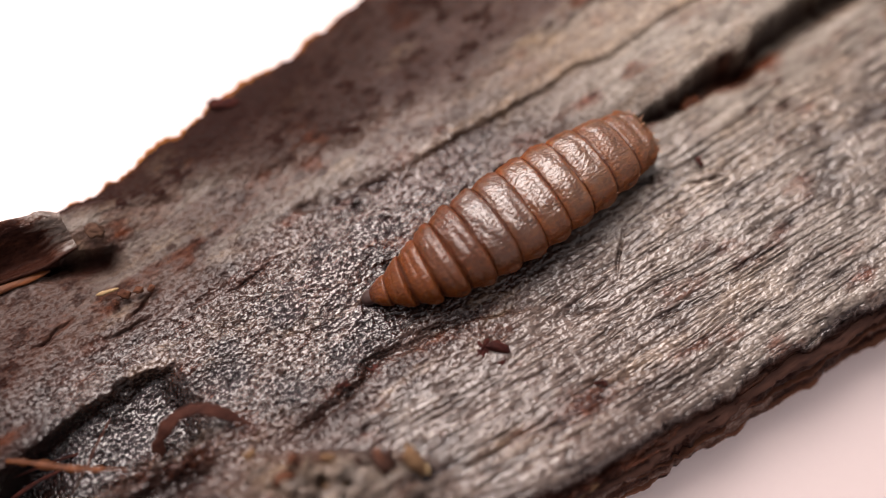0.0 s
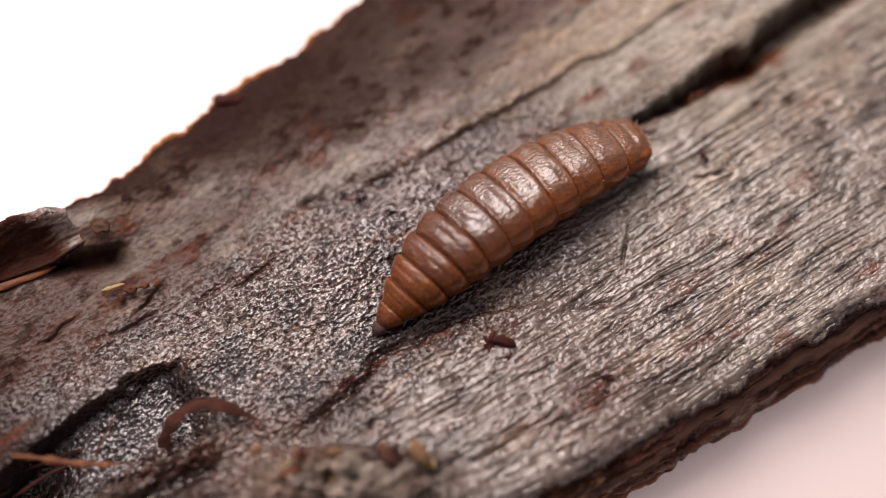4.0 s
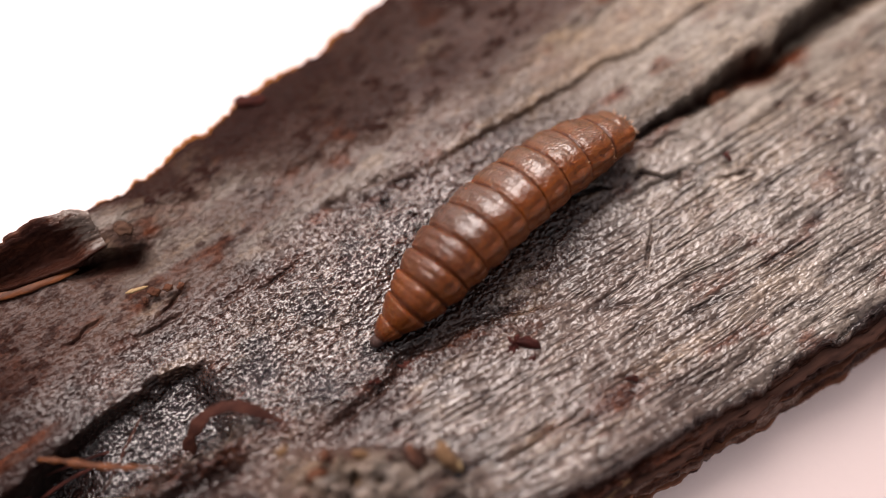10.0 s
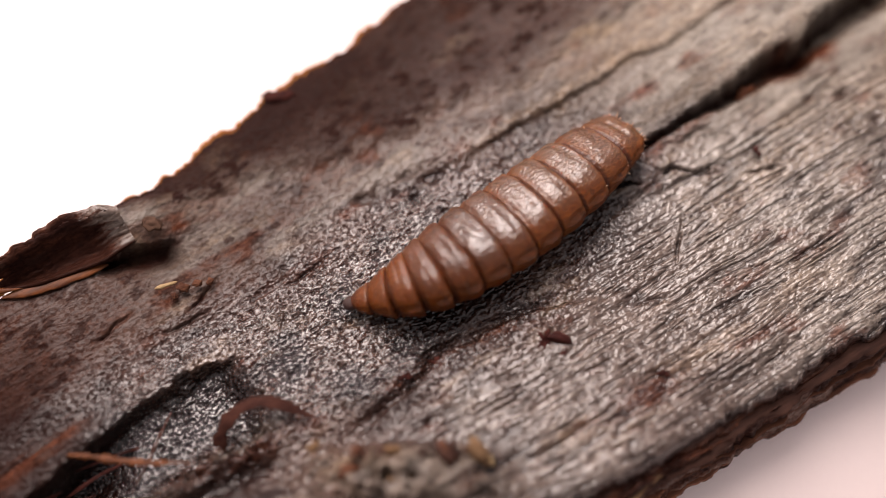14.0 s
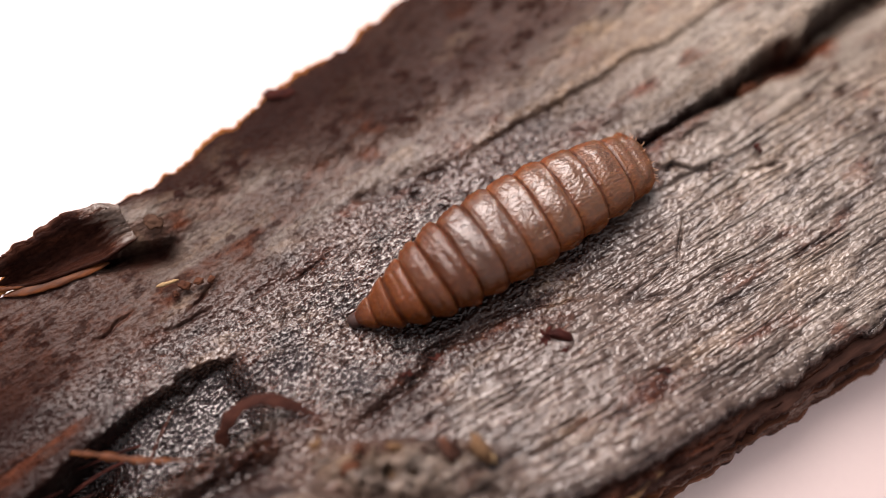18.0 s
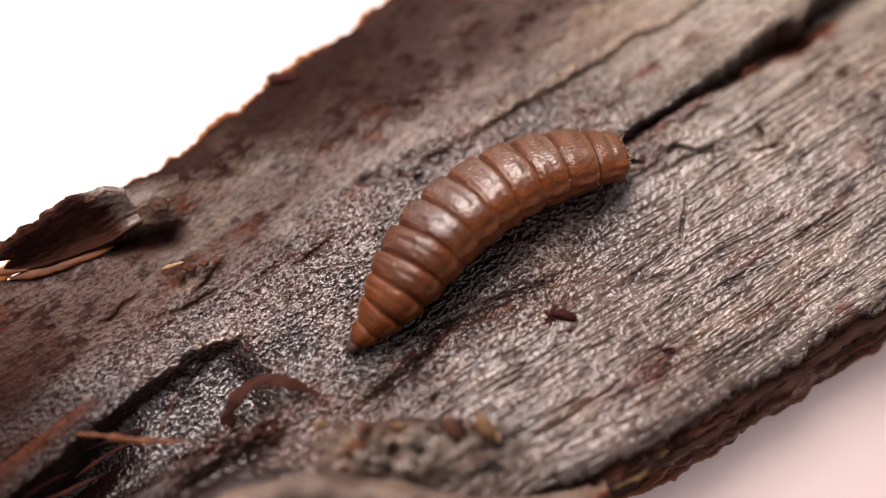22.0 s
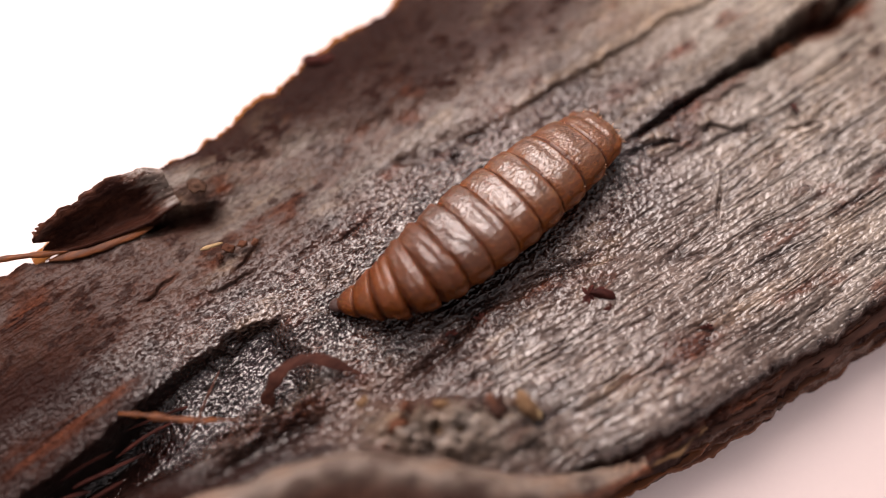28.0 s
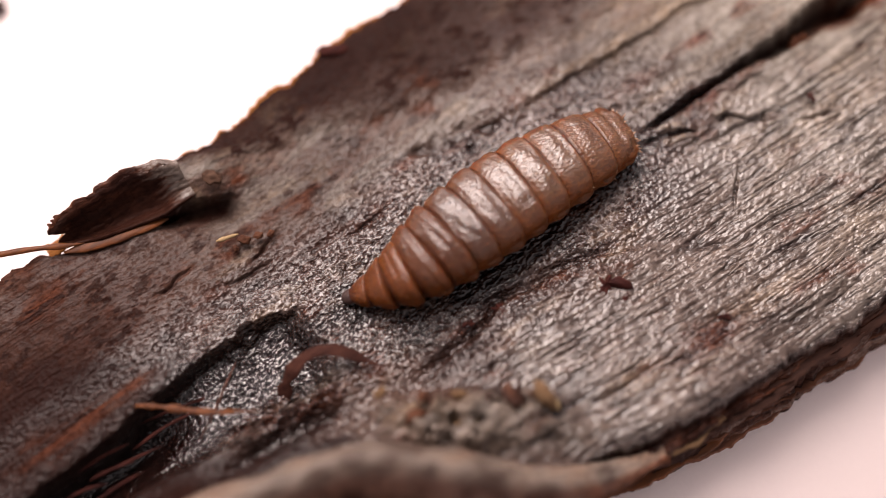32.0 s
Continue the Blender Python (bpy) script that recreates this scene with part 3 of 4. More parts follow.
def smooth_line(points, n):
    """n points on a smooth curve through the given ones."""
    p = np.array(points, float)
    t = np.concatenate([[0], np.cumsum(np.linalg.norm(np.diff(p, axis=0), axis=1))])
    q = np.linspace(0, t[-1], n)
    out = np.stack([np.interp(q, t, p[:, k]) for k in range(p.shape[1])], 1)
    w = max(1, n // (2 * len(p)))
    pad = np.concatenate([out[:1].repeat(w, 0), out, out[-1:].repeat(w, 0)])
    kernel = np.ones(2 * w + 1) / (2 * w + 1)
    soft = np.stack([np.convolve(pad[:, k], kernel, "valid") for k in range(p.shape[1])], 1)
    blend = np.minimum(1, np.minimum(np.arange(n), np.arange(n)[::-1]) / w)[:, None]
    return out * (1 - blend) + soft * blend


LOOSE = {"shaving": ("shaving", "")}


def flake(at, size, turn, seed, mat, label, flatness=0.35):
    """A ragged torn flake that lies loose on the bark; at: u, v and height, size in mm."""
    th, ph = np.meshgrid(np.linspace(0, 2 * math.pi, 81)[:-1], np.linspace(-math.pi / 2, math.pi / 2, 13), indexing="xy")
    rough = 1 + 0.38 * np.sin(2 * th + seed) + 0.3 * np.sin(3 * th + 2.1 * seed) + 0.24 * np.sin(5 * th + 0.7 * seed) + 0.18 * np.sin(8 * th + 3 * seed) + 0.1 * np.sin(13 * th + 5 * seed)
    x = np.cos(th) * np.cos(ph) * rough * size
    y = np.sin(th) * np.cos(ph) * rough * size * 0.75
    z = np.sin(ph) * size * flatness * (0.6 + 0.4 * rough) + 0.25 * size * np.sin(1.7 * x / size + seed) + 0.1 * size * np.sin(4.1 * y / size)
    ob = sheet("bark_chip", x * MM, y * MM, z * MM, mat, None, wrap=True)
    ob.matrix_world = pose(0, 0, 0, 0, 0, GRAIN) @ Matrix.Translation([c * MM for c in at]) @ Matrix.Rotation(radians(turn), 4, "Z")
    return tagged(ob, label, "bark chip", "loose chips on the bark")


def strand(name, points, width, thick, mat, label="", taper=0.25, n=40, seed=1, fray=0.15, end=1.0):
    """A fibre or shaving along a curve in the bark's own u, v and height over its face, in mm."""
    c = smooth_line(points, n)
    d = np.gradient(c, axis=0)
    d /= np.linalg.norm(d, axis=1)[:, None]
    side = np.cross(np.array([0, 0, 1.0]), d)
    side /= np.linalg.norm(side, axis=1)[:, None] + 1e-9
    up = np.cross(d, side)
    q = np.linspace(0, 1, n)
    size = (taper + (1 - taper) * np.clip(np.minimum(q, 1 - q) * 5, 0, 1)) * (1 + fray * fbm(q * 9, q * 0, seed, 3)) * (1 + (end - 1) * q)
    a = np.linspace(0, 2 * math.pi, 13)[:-1]
    ring = np.concatenate([c[:, None] + side[:, None] * (np.cos(a)[None, :, None] * (width / 2 * size)[:, None, None]) + up[:, None] * (np.sin(a)[None, :, None] * (thick / 2 * size)[:, None, None])], 0)
    ends = [np.repeat(ring[k].mean(0)[None, None], 12, 1) for k in (0, -1)]
    ring = np.concatenate([ends[0], ring, ends[1]], 0)
    if name in LOOSE:
        # lies loose on the bark: a thing of its own, with its origin at its middle
        mid = ring.reshape(-1, 3).mean(0)
        ring = ring - mid
        ob = sheet(name, ring[..., 0] * MM, ring[..., 1] * MM, ring[..., 2] * MM, mat, None, wrap=True)
        ob.matrix_world = pose(0, 0, 0, 0, 0, GRAIN) @ Matrix.Translation([c * MM for c in mid])
        category, group = LOOSE[name]
        return tagged(ob, label, category, group)
    ob = sheet(name, ring[..., 0] * MM, ring[..., 1] * MM, (ring[..., 2] - PAPER_Z) * MM, mat, bark, wrap=True)
    return tagged(ob, label)


def lump(at, size, seed, mat, label=""):
    """A small uneven knob grown on the bark; at: u, v and height in mm."""
    bm = bmesh.new()
    bmesh.ops.create_icosphere(bm, subdivisions=3, radius=1)
    for p in bm.verts:
        p.co *= 1 + 0.55 * noise.noise(p.co * 1.4 + Vector((seed * 3.1, 0, 0))) + 0.25 * noise.noise(p.co * 3.7 + Vector((0, seed, 0)))
    bmesh.ops.transform(bm, matrix=Matrix.Translation((at[0] * MM, at[1] * MM, (at[2] - PAPER_Z) * MM)) @ pose(0, 0, 0, 0, 0, 40 * seed) @ Matrix.Diagonal((size * 1.3 * MM, size * MM, size * 0.7 * MM, 1)), verts=bm.verts)
    return part("cork_crumb", bm, mat, bark, label)


def curled_flap():
    """Loose edge of bark curled up at the rim: dark red hollow inside, torn teeth at its free end, pale skin over the other."""
    q, r = np.meshgrid(np.linspace(0, 1, 220), np.linspace(0, 1, 90), indexing="ij")
    u = -20.5 + 7.4 * q
    rag = 0.12 * fbm(u * 0.8, u * 0, 131, 4, 0.6) + 0.04 * fbm(u * 4, u * 0, 134, 3)
    front = np.interp(u, [-20.5, -18.3, -15.0, -13.1], [9.95, 9.15, 8.5, 8.7])
    back = np.interp(u, [-20.5, -19.4, -16.8, -15.8, -14.4, -13.1], [10.85, 11.1, 11.42, 11.5, 11.1, 10.4]) + rag
    high = np.interp(u, [-20.5, -18.2, -15.4, -14.0, -13.1], [0.8, 1.15, 1.25, 1.0, 0.7]) + rag * 0.6
    # torn end: a long upper tooth, a notch, a shorter lower tooth
    bite = 1.0 * bell((r - 0.62) / 0.13, 1.0) + 0.3 * step(0.3, 0.0, r) + 0.12 * fbm(r * 9, r * 0, 132, 3)
    u = u + np.clip(bite, 0, 1.1) * (1 - q) ** 8
    v = front + (back - front) * r ** 0.85
    z = 0.1 - 0.75 * np.sin(math.pi * np.clip(r * 1.2, 0, 1)) * (0.4 + 0.6 * step(0, 0.25, q)) * step(1.0, 0.72, q) + high * step(0.2, 1.0, r) + 0.05 * fbm(u * 0.5, r * 7, 133, 4) + 0.25 * bell(r - 0.8, 0.3) * step(0.7, 0.95, q)
    ob = sheet("curled_flap", u * MM, v * MM, (z - PAPER_Z) * MM, BARK, bark)
    torn = step(-0.1, 0.1, q - 0.87 + 0.10 * (r - 0.5) + 0.07 * fbm(u * 0.6, r * 22, 135, 4, 0.7))
    rim = step(0.9, 1.0, r)
    # inside: dark red bark, blackened further by painted shade under the rim
    for key, val in {"wet": 0.12 + 0.2 * torn, "pale": 0.38 * torn, "tan": 0.25 * rim * (1 - torn), "rust": (0.9 - 0.5 * step(0.3, 0.7, r) * step(0.1, 0.6, fbm(u * 0.5, r * 6, 136, 3))) * (1 - torn), "fibrous": 0.8 + 0 * r, "soft": 0.6 + 0 * r, "rot_shade": (0.88 - 0.35 * rim - 0.2 * step(0.4, 0.9, r) * fbm(u * 0.7, r * 9, 137, 3)) * (1 - torn)}.items():
        mask(ob, key, val)
    tagged(ob, "curled flap with dark reddish hollow inner side")
    th = ob.modifiers.new("thickness", "SOLIDIFY")
    th.thickness, th.offset = 0.2 * MM, -1


def rolled_strip():
    """Torn strip of inner bark bowed up along the front of the hollow."""
    c = smooth_line([(-30, -5.6, 0.2), (-25, -5.9, 1.4), (-22, -6.3, 2.8), (-17.6, -7.8, 3.8), (-13.8, -8.9, 4.2), (-10.6, -11.6, 3.9), (-7.4, -14.2, 2.2), (-4.0, -15.4, 0.5), (-1.0, -15.7, -0.7)], 160)
    d = np.gradient(c[:, :2], axis=0)
    d /= np.linalg.norm(d, axis=1)[:, None]
    across = np.stack([d[:, 1], -d[:, 0]], 1)          # towards the near edge
    r = np.linspace(-1, 1, 60)
    q, r = np.meshgrid(np.linspace(0, 1, 160), r, indexing="ij")
    half = (0.25 + 1.5 * np.sin(math.pi * q) ** 0.8) * (1 + 0.1 * fbm(q * 9, q * 0, 141, 3) + 0.04 * fbm(q * 24, r * 0.5, 142, 3))
    u = c[:, :1] + across[:, :1] * half * r
    v = c[:, 1:2] + across[:, 1:] * half * r
    z = c[:, 2:] - np.abs(r) ** 2.2 * (c[:, 2:] * 0.7 + 0.3) + 0.06 * fbm(u * 0.7, v * 0.8, 143, 5, 0.6)
    ob = sheet("rolled_strip", u * MM, v * MM, (z - PAPER_Z) * MM, BARK, bark)
    patch = fbm(u * 0.5, v * 0.8, 145, 4)
    for key, val in {"wet": 0 * r, "pale": 0.6 - 0.35 * step(0.1, 0.6, r) + 0.3 * patch, "tan": 0.25 * step(0, 0.5, patch), "rust": 0.15 + 0.5 * step(0.2, 0.6, r) + 0.35 * patch, "fibrous": 0 * r, "soft": 0 * r + 0.5, "rot_shade": 0.05 + 0.5 * step(-0.2, -0.8, patch) + 0.6 * step(0.7, 1.0, r)}.items():
        mask(ob, key, val)
    tagged(ob, "bowed strip of dull brown inner bark")
    th = ob.modifiers.new("thickness", "SOLIDIFY")
    th.thickness, th.offset = 0.4 * MM, -1


def edge_layers():
    """Torn laminae that stand out of the near side wall."""
    for k, (z0, out, thick, u0, u1, mat) in enumerate(((-1.6, 0.26, 0.4, -14, 54, DARKLAYER), (-2.5, 0.38, 0.4, -3, 52, BROWNLAYER), (-3.9, 0.6, 0.3, -1, 54, REDLAYER), (-1.0, 0.32, 0.3, -13, 2.6, CORK), (-2.8, 0.75, 0.3, -9, 3.4, AMBER))):
        us = np.linspace(u0, u1, int((u1 - u0) * 9))
        a = np.linspace(0, 2 * math.pi, 13)[:-1]
        u, a = np.meshgrid(us, a, indexing="ij")
        edge = lower_edge(us)[:, None]
        rag = 0.22 * fbm(u * 0.4, u * 0 + 3 * k, 151 + k, 4) + 0.05 * fbm(u * 1.7, u * 0 + 7 * k, 161 + k, 3, 0.6)
        fade = np.clip(np.minimum(us - u0, u1 - us) / 2.0, 0, 1)[:, None]
        reach = (out + rag) * fade
        v = edge + 0.9 - (np.cos(a) * 0.5 + 0.5) * (0.9 + reach)
        z = z0 + np.sign(np.sin(a)) * np.abs(np.sin(a)) ** 0.6 * thick / 2 * (0.7 + 0.3 * fbm(u * 0.6, a, 171 + k, 3)) + 0.2 * fbm(u * 0.25, u * 0, 181 + k, 3)
        ob = sheet("bark_layer", u * MM, v * MM, (z - PAPER_Z) * MM, mat, bark, wrap=True)


def rim_fringe():
    """Thin frayed amber strip past the far rim, added to imitate its backlit glow."""
    us = np.linspace(-21, 40, 900)
    a = np.linspace(0, 2 * math.pi, 9)[:-1]
    u, a = np.meshgrid(us, a, indexing="ij")
    rag = 0.09 * fbm(u * 0.5, u * 0, 191, 3) + 0.07 * fbm(u * 2.5, u * 0, 193, 3, 0.7)
    v = upper_edge(us)[:, None] - 0.5 + (np.cos(a) * 0.5 + 0.5) * (0.88 + rag)
    z = -0.6 + 0.1 * np.sin(a) + 0.1 * fbm(u * 0.3, u * 0, 195, 3) - 0.008 * np.clip(-16.5 - u, 0, 30) ** 2
    ob = sheet("bark_layer", u * MM, v * MM, (z - PAPER_Z) * MM, RIMGLOW, bark, wrap=True)
    tagged(ob, "amber strip added for the backlit glow along the rim")


def torn_bits():
    """Crumbs of torn cork that crown the foreground lump."""
    rnd = random.Random(11)
    for k in range(16):
        q = rnd.random()
        u = -10.6 + 6.6 * q + rnd.gauss(0, 0.4)
        v = -7.0 - 4.6 * q + rnd.gauss(0, 0.75)
        bm = bmesh.new()
        bmesh.ops.create_icosphere(bm, subdivisions=2, radius=1)
        for p in bm.verts:
            p.co *= 1 + 0.6 * noise.noise(p.co * 1.3 + Vector((k * 3.1, 0, 0))) + 0.3 * noise.noise(p.co * 3.1)
        size = rnd.uniform(0.22, 0.55)
        zz = 1.6 + rnd.uniform(-0.2, 0.35)
        bmesh.ops.transform(bm, matrix=Matrix.Translation((u * MM, v * MM, (zz - PAPER_Z) * MM)) @ pose(0, 0, 0, rnd.uniform(0, 360), rnd.uniform(0, 60), rnd.uniform(0, 360)) @ Matrix.Diagonal((size * 1.5 * MM, size * MM, size * 0.7 * MM, 1)), verts=bm.verts)
        part("cork_crumb", bm, rnd.choice((BROWNLAYER, DARKLAYER, DARKLAYER, STRIP, CORK)), bark)


curled_flap()
strand("fibre", [(-20.3, 9.75, -0.05), (-19.6, 9.5, 0.0), (-18.3, 9.05, 0.02), (-16.5, 8.72, 0.0), (-14.9, 8.5, -0.2)], 0.6, 0.2, AMBER, "amber lower rim of the curled flap", seed=21, fray=0.12)
rolled_strip()
edge_layers()
rim_fringe()
torn_bits()
strand("splinter", [(-3.4, 12.72, -0.05), (-2.9, 12.2, 0.1), (-1.8, 11.7, 0.1)], 0.7, 0.35, CHIP, "small dark red splinter at the rim", 0.06, seed=2)
strand("fibre", [(-24.6, 12.1, 0.0), (-21.5, 10.74, 0.1), (-20.35, 10.05, 0.2), (-19.16, 9.56, 0.1)], 0.32, 0.25, AMBER, "thin amber fibre sticking out past the rim", seed=4)
strand("fibre", [(-21.3, 0.35, 0.5), (-20.3, -0.45, 0.7), (-19.6, -1.1, 0.6), (-18.31, -2.14, 0.65), (-16.5, -3.2, 0.5)], 0.34, 0.22, AMBER, "amber fibre spanning the wet hollow", seed=5, fray=0.7, end=0.8)
strand("fibre", [(-15.97, -0.02, -0.6), (-17.28, -1.05, -0.3), (-18.49, -2.03, -0.2), (-19.64, -2.57, -0.6)], 0.13, 0.1, SHAVING, "hair-thin brown fibre in the wet hollow", seed=6)
strand("splinter", [(-13.57, 5.81, 0.25), (-13.09, 5.62, 0.4), (-12.42, 5.53, 0.25)], 0.22, 0.2, TAN, "tiny pale tan splinter", seed=7)
for k, (du, dv, dz, sz) in enumerate(((-12.3, 5.15, 0.1, 0.3), (-11.6, 4.95, 0.12, 0.24), (-11.0, 4.7, 0.1, 0.2), (-12.9, 5.0, 0.08, 0.16))):
    lump((du, dv, dz), 0.8 * sz, 80 + k, BROWNLAYER, "dark crumb of bark")
strand("shaving", [(-15.2, -3.0, -1.6), (-14.28, -2.29, 0.1), (-12.98, -2.19, 0.9), (-11.91, -2.59, 1.0), (-11.05, -3.53, 0.7), (-10.06, -4.73, 0.25)], 0.95, 0.12, SHAVING, "curled red-brown shaving arched over the hollow", 0.3, seed=9, fray=0.35, end=0.3)
rnd = random.Random(23)
for k in range(7):
    u0, v0 = rnd.uniform(-28, -21), rnd.uniform(-2.4, 0.3)
    run = rnd.uniform(2.0, 4.5)
    dv = rnd.uniform(-0.25, 0.15)
    strand("fibre", [(u0, v0, -1.5), (u0 + run * 0.5, v0 + run * dv * 0.5, rnd.uniform(-1.4, -1.0)), (u0 + run, v0 + run * dv, -1.5)], 0.15, 0.12, CHIP, "thin dark fibre in the torn groove", seed=30 + k, n=24)
lump((-11.95, 8.75, 0.8), 0.36, 71, STRIP, "small brown knob of cork")
REDDISH = "small dark reddish chip lying on damp bark"
flake((1.45, -7.3, 0.38), 0.75, -48, 0.3, CHIP, REDDISH)
flake((2.0, -8.4, 0.33), 0.42, 20, 2.2, CHIP, REDDISH)
flake((18.5, -1.3, -0.35), 0.5, 5, 1.1, REDLAYER, "small red chip caught in the crack")
for k, (du, dv, sz) in enumerate(((1.34, -9.91, 0.2), (2.9, -11.7, 0.34), (3.56, -10.05, 0.2), (16.67, -4.55, 0.24), (-3.7, -5.3, 0.3), (-2.5, -9.0, 0.24), (0.1, -9.0, 0.2), (-1.6, -8.6, 0.24), (-3.2, -8.3, 0.26), (5.4, -11.9, 0.22), (-5.4, -5.1, 0.24))):
    flake((du, dv, 0.3), sz, 37 * k, 0.9 * k, CHIP, REDDISH, 0.3)
strand("fibre", [(21.2, 4.2, 1.25), (21.8, 1.9, 1.2), (22.81, 0.9, 1.15), (23.27, -0.3, 1.1)], 0.3, 0.25, DARKLAYER, "thin dark root over the raised plate", seed=14)
strand("fibre", [(24.0, 3.2, 1.4), (23.6, 1.5, 1.3), (23.4, 0.2, 1.2)], 0.3, 0.22, TAN, "thin pale fibre on the raised plate", seed=15)
strand("splinter", [(-4.67, -10.13, 1.2), (-4.5, -10.8, 1.35), (-4.46, -11.47, 1.2)], 0.4, 0.3, TAN, "short pale tan splinter", seed=16)

# ---- larva ----
SEAMS = (0.0, 0.062, 0.125, 0.19, 0.26, 0.34, 0.425, 0.515, 0.605, 0.695, 0.79, 0.89, 1.0)
LENGTH = 16.6
STATIONS = (0, .07, .12, .17, .24, .32, .41, .5, .6, .7, .8, .9, 1)
WIDTHS = (.40, .92, 1.38, 1.70, 2.06, 2.3, 2.44, 2.5, 2.47, 2.36, 2.18, 1.92, 1.5)


def flat(s):
    """Height of the cross-section over its width."""
    return np.interp(s, [0, 0.2, 0.5, 0.8, 1], [0.9, 0.78, 0.68, 0.7, 0.65])


def half_width(s):
    return float(np.interp(s, STATIONS, WIDTHS))


def body_ring(name, k, parent):
    """One ring of the body: x runs from its front seam to its rear one, z is the back."""
    s0, s1 = SEAMS[k], SEAMS[k + 1]
    length = (s1 - s0) * LENGTH
    first, last = k == 0, k == len(SEAMS) - 2
    xs = np.concatenate([[-0.16, -0.08], np.linspace(0, 0.08, 5)[:-1], np.linspace(0.08, 0.92, 14)[:-1], np.linspace(0.92, 1, 6), [1.03, 1.1]])
    ang = np.linspace(0, 2 * math.pi, 73)[:-1]
    if last:
        xs = np.concatenate([xs[xs < 1.0], [1.0, 1.03, 1.055, 1.075, 1.09, 1.103, 1.112, 1.118]])
    x, a = np.meshgrid(xs, ang, indexing="ij")
    sx = s0 + (s1 - s0) * np.clip(x, 0, 1)
    w = np.interp(sx, STATIONS, WIDTHS)
    # rear lip stands proud of the next ring's sunken front
    prof = 0.93 + 0.035 * step(0.0, 0.06, x) + 0.045 * step(0.05, 0.6, x) - (0 if last else 0.03) * step(0.86, 1.0, x) - (0 if last else 0.16) * step(0.995, 1.1, x) - 0.10 * step(0.0, -0.16, x)
    if k < 5:
        prof = prof * (1 - 0.03 * bell((x - 0.48) / 0.06, 1.0) * step(-0.2, 0.1, np.sin(a))) * (1 + 0.025 * np.sin(math.pi * np.clip(x, 0, 1)) * step(-0.35, 0.1, np.sin(a)))
    if last:
        prof = prof * np.sqrt(np.clip(1 - np.clip((x - 0.35) / 0.77, 0, 1) ** 3.6, 0.0004, 1)) * (1 + 0.05 * np.sin(7 * a) * step(0.4, 0.75, x)) * (1 - 0.06 * bell((x - 0.45) / 0.07, 1.0))
    if first:
        prof = prof * np.sqrt(np.clip(1 - np.clip((0.55 - x) / 0.72, 0, 1) ** 2.2, 0.0004, 1))
    ca, sa = np.cos(a), np.sin(a)
    # broad arched back plate, ridged flank, shallow belly
    p = 0.8
    y = np.sign(ca) * np.abs(ca) ** p * w * prof
    z = np.sign(sa) * np.abs(sa) ** 0.92 * w * flat(sx) * prof
    dorsal = step(0.16, 0.3, sa)
    shield = dorsal * step(0.08, 0.2, x) * step(1.0, 0.96, x)
    lobe = bell((sa + 0.04) / 0.12, 1.0) * bell((x - 0.6) / 0.32, 1.0)
    crease = bell((sa - 0.13 - 0.1 * (x - 0.5)) / 0.06, 1.0) * bell((x - 0.55) / 0.4, 1.0)
    under = bell((sa + 0.3) / 0.16, 1.0)
    y = y * (1 + 0.06 * lobe - 0.06 * crease - 0.05 * under + 0.02 * shield)
    z = z * (1 - 0.05 * crease + 0.03 * shield) + 0.02 * lobe * w
    z = np.where(sa < 0, z * 0.92, z)
    fold = 0.012 * fbm(x * 4 + 13 * k, a * 3, 200 + k, 4, 0.6) * w
    y, z = y * (1 + fold / 2.2), z * (1 + fold)
    if last:
        rough = fbm(x * 5, np.cos(a) * 3, 240, 3) * step(0.3, 0.7, x)
        y, z = y * (1 + 0.05 * rough), z * (1 + 0.08 * rough)
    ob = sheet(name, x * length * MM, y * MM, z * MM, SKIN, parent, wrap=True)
    crest = step(0.3, 0.9, sa) * (0.35 + 0.65 * step(0.05, 0.3, x))
    mask(ob, "flank", 1.0 - (1.0 if 4 < k < 10 else 0.85 if k > 9 else 0.3 if k < 3 else 0.5) * crest * (1 - 0.5 * step(0.8, 0.97, x)) - 0.4 * lobe)
    mask(ob, "fair", (0.8 if k > 9 else 0.65 if k > 7 else 0.4 if k > 5 else 0.0) * step(0.1 if k > 9 else 0.5, 0.95, sa) * (0.7 + 0.4 * fbm(x * 3 + 7 * k, a * 2, 262, 3)) + 0.6 * bell((x - 0.945) / 0.03, 1.0))
    # front rings' own amber; weaker on the crest, so flanks look less lit
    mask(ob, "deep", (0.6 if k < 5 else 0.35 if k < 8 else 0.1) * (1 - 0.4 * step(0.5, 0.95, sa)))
    mask(ob, "dusk", (0.8 if 3 < k < 6 else 0.6 if k == 6 or k == 3 else 0.05 if k < 3 else 0.1) * step(-0.1, 0.8, sa) * (0.85 + 0.2 * fbm(x * 2 + 5 * k, a * 2, 260, 3)))
    # dark joints and head tip; the last term paints shade on the underside
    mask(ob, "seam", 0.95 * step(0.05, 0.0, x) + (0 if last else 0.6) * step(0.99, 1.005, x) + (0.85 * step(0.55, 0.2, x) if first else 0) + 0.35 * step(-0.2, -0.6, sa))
    return ob


def bristle(name, parent, at, way, length):
    bm = bmesh.new()
    bmesh.ops.create_cone(bm, cap_ends=True, segments=6, radius1=0.04 * MM, radius2=0.01 * MM, depth=length * MM)
    turn = Vector(way).to_track_quat("Z", "Y").to_matrix().to_4x4()
    bmesh.ops.transform(bm, matrix=Matrix.Translation(Vector(at) * MM + Vector(way).normalized() * length * MM * 0.4) @ turn, verts=bm.verts)
    return part(name, bm, BRISTLE, parent)


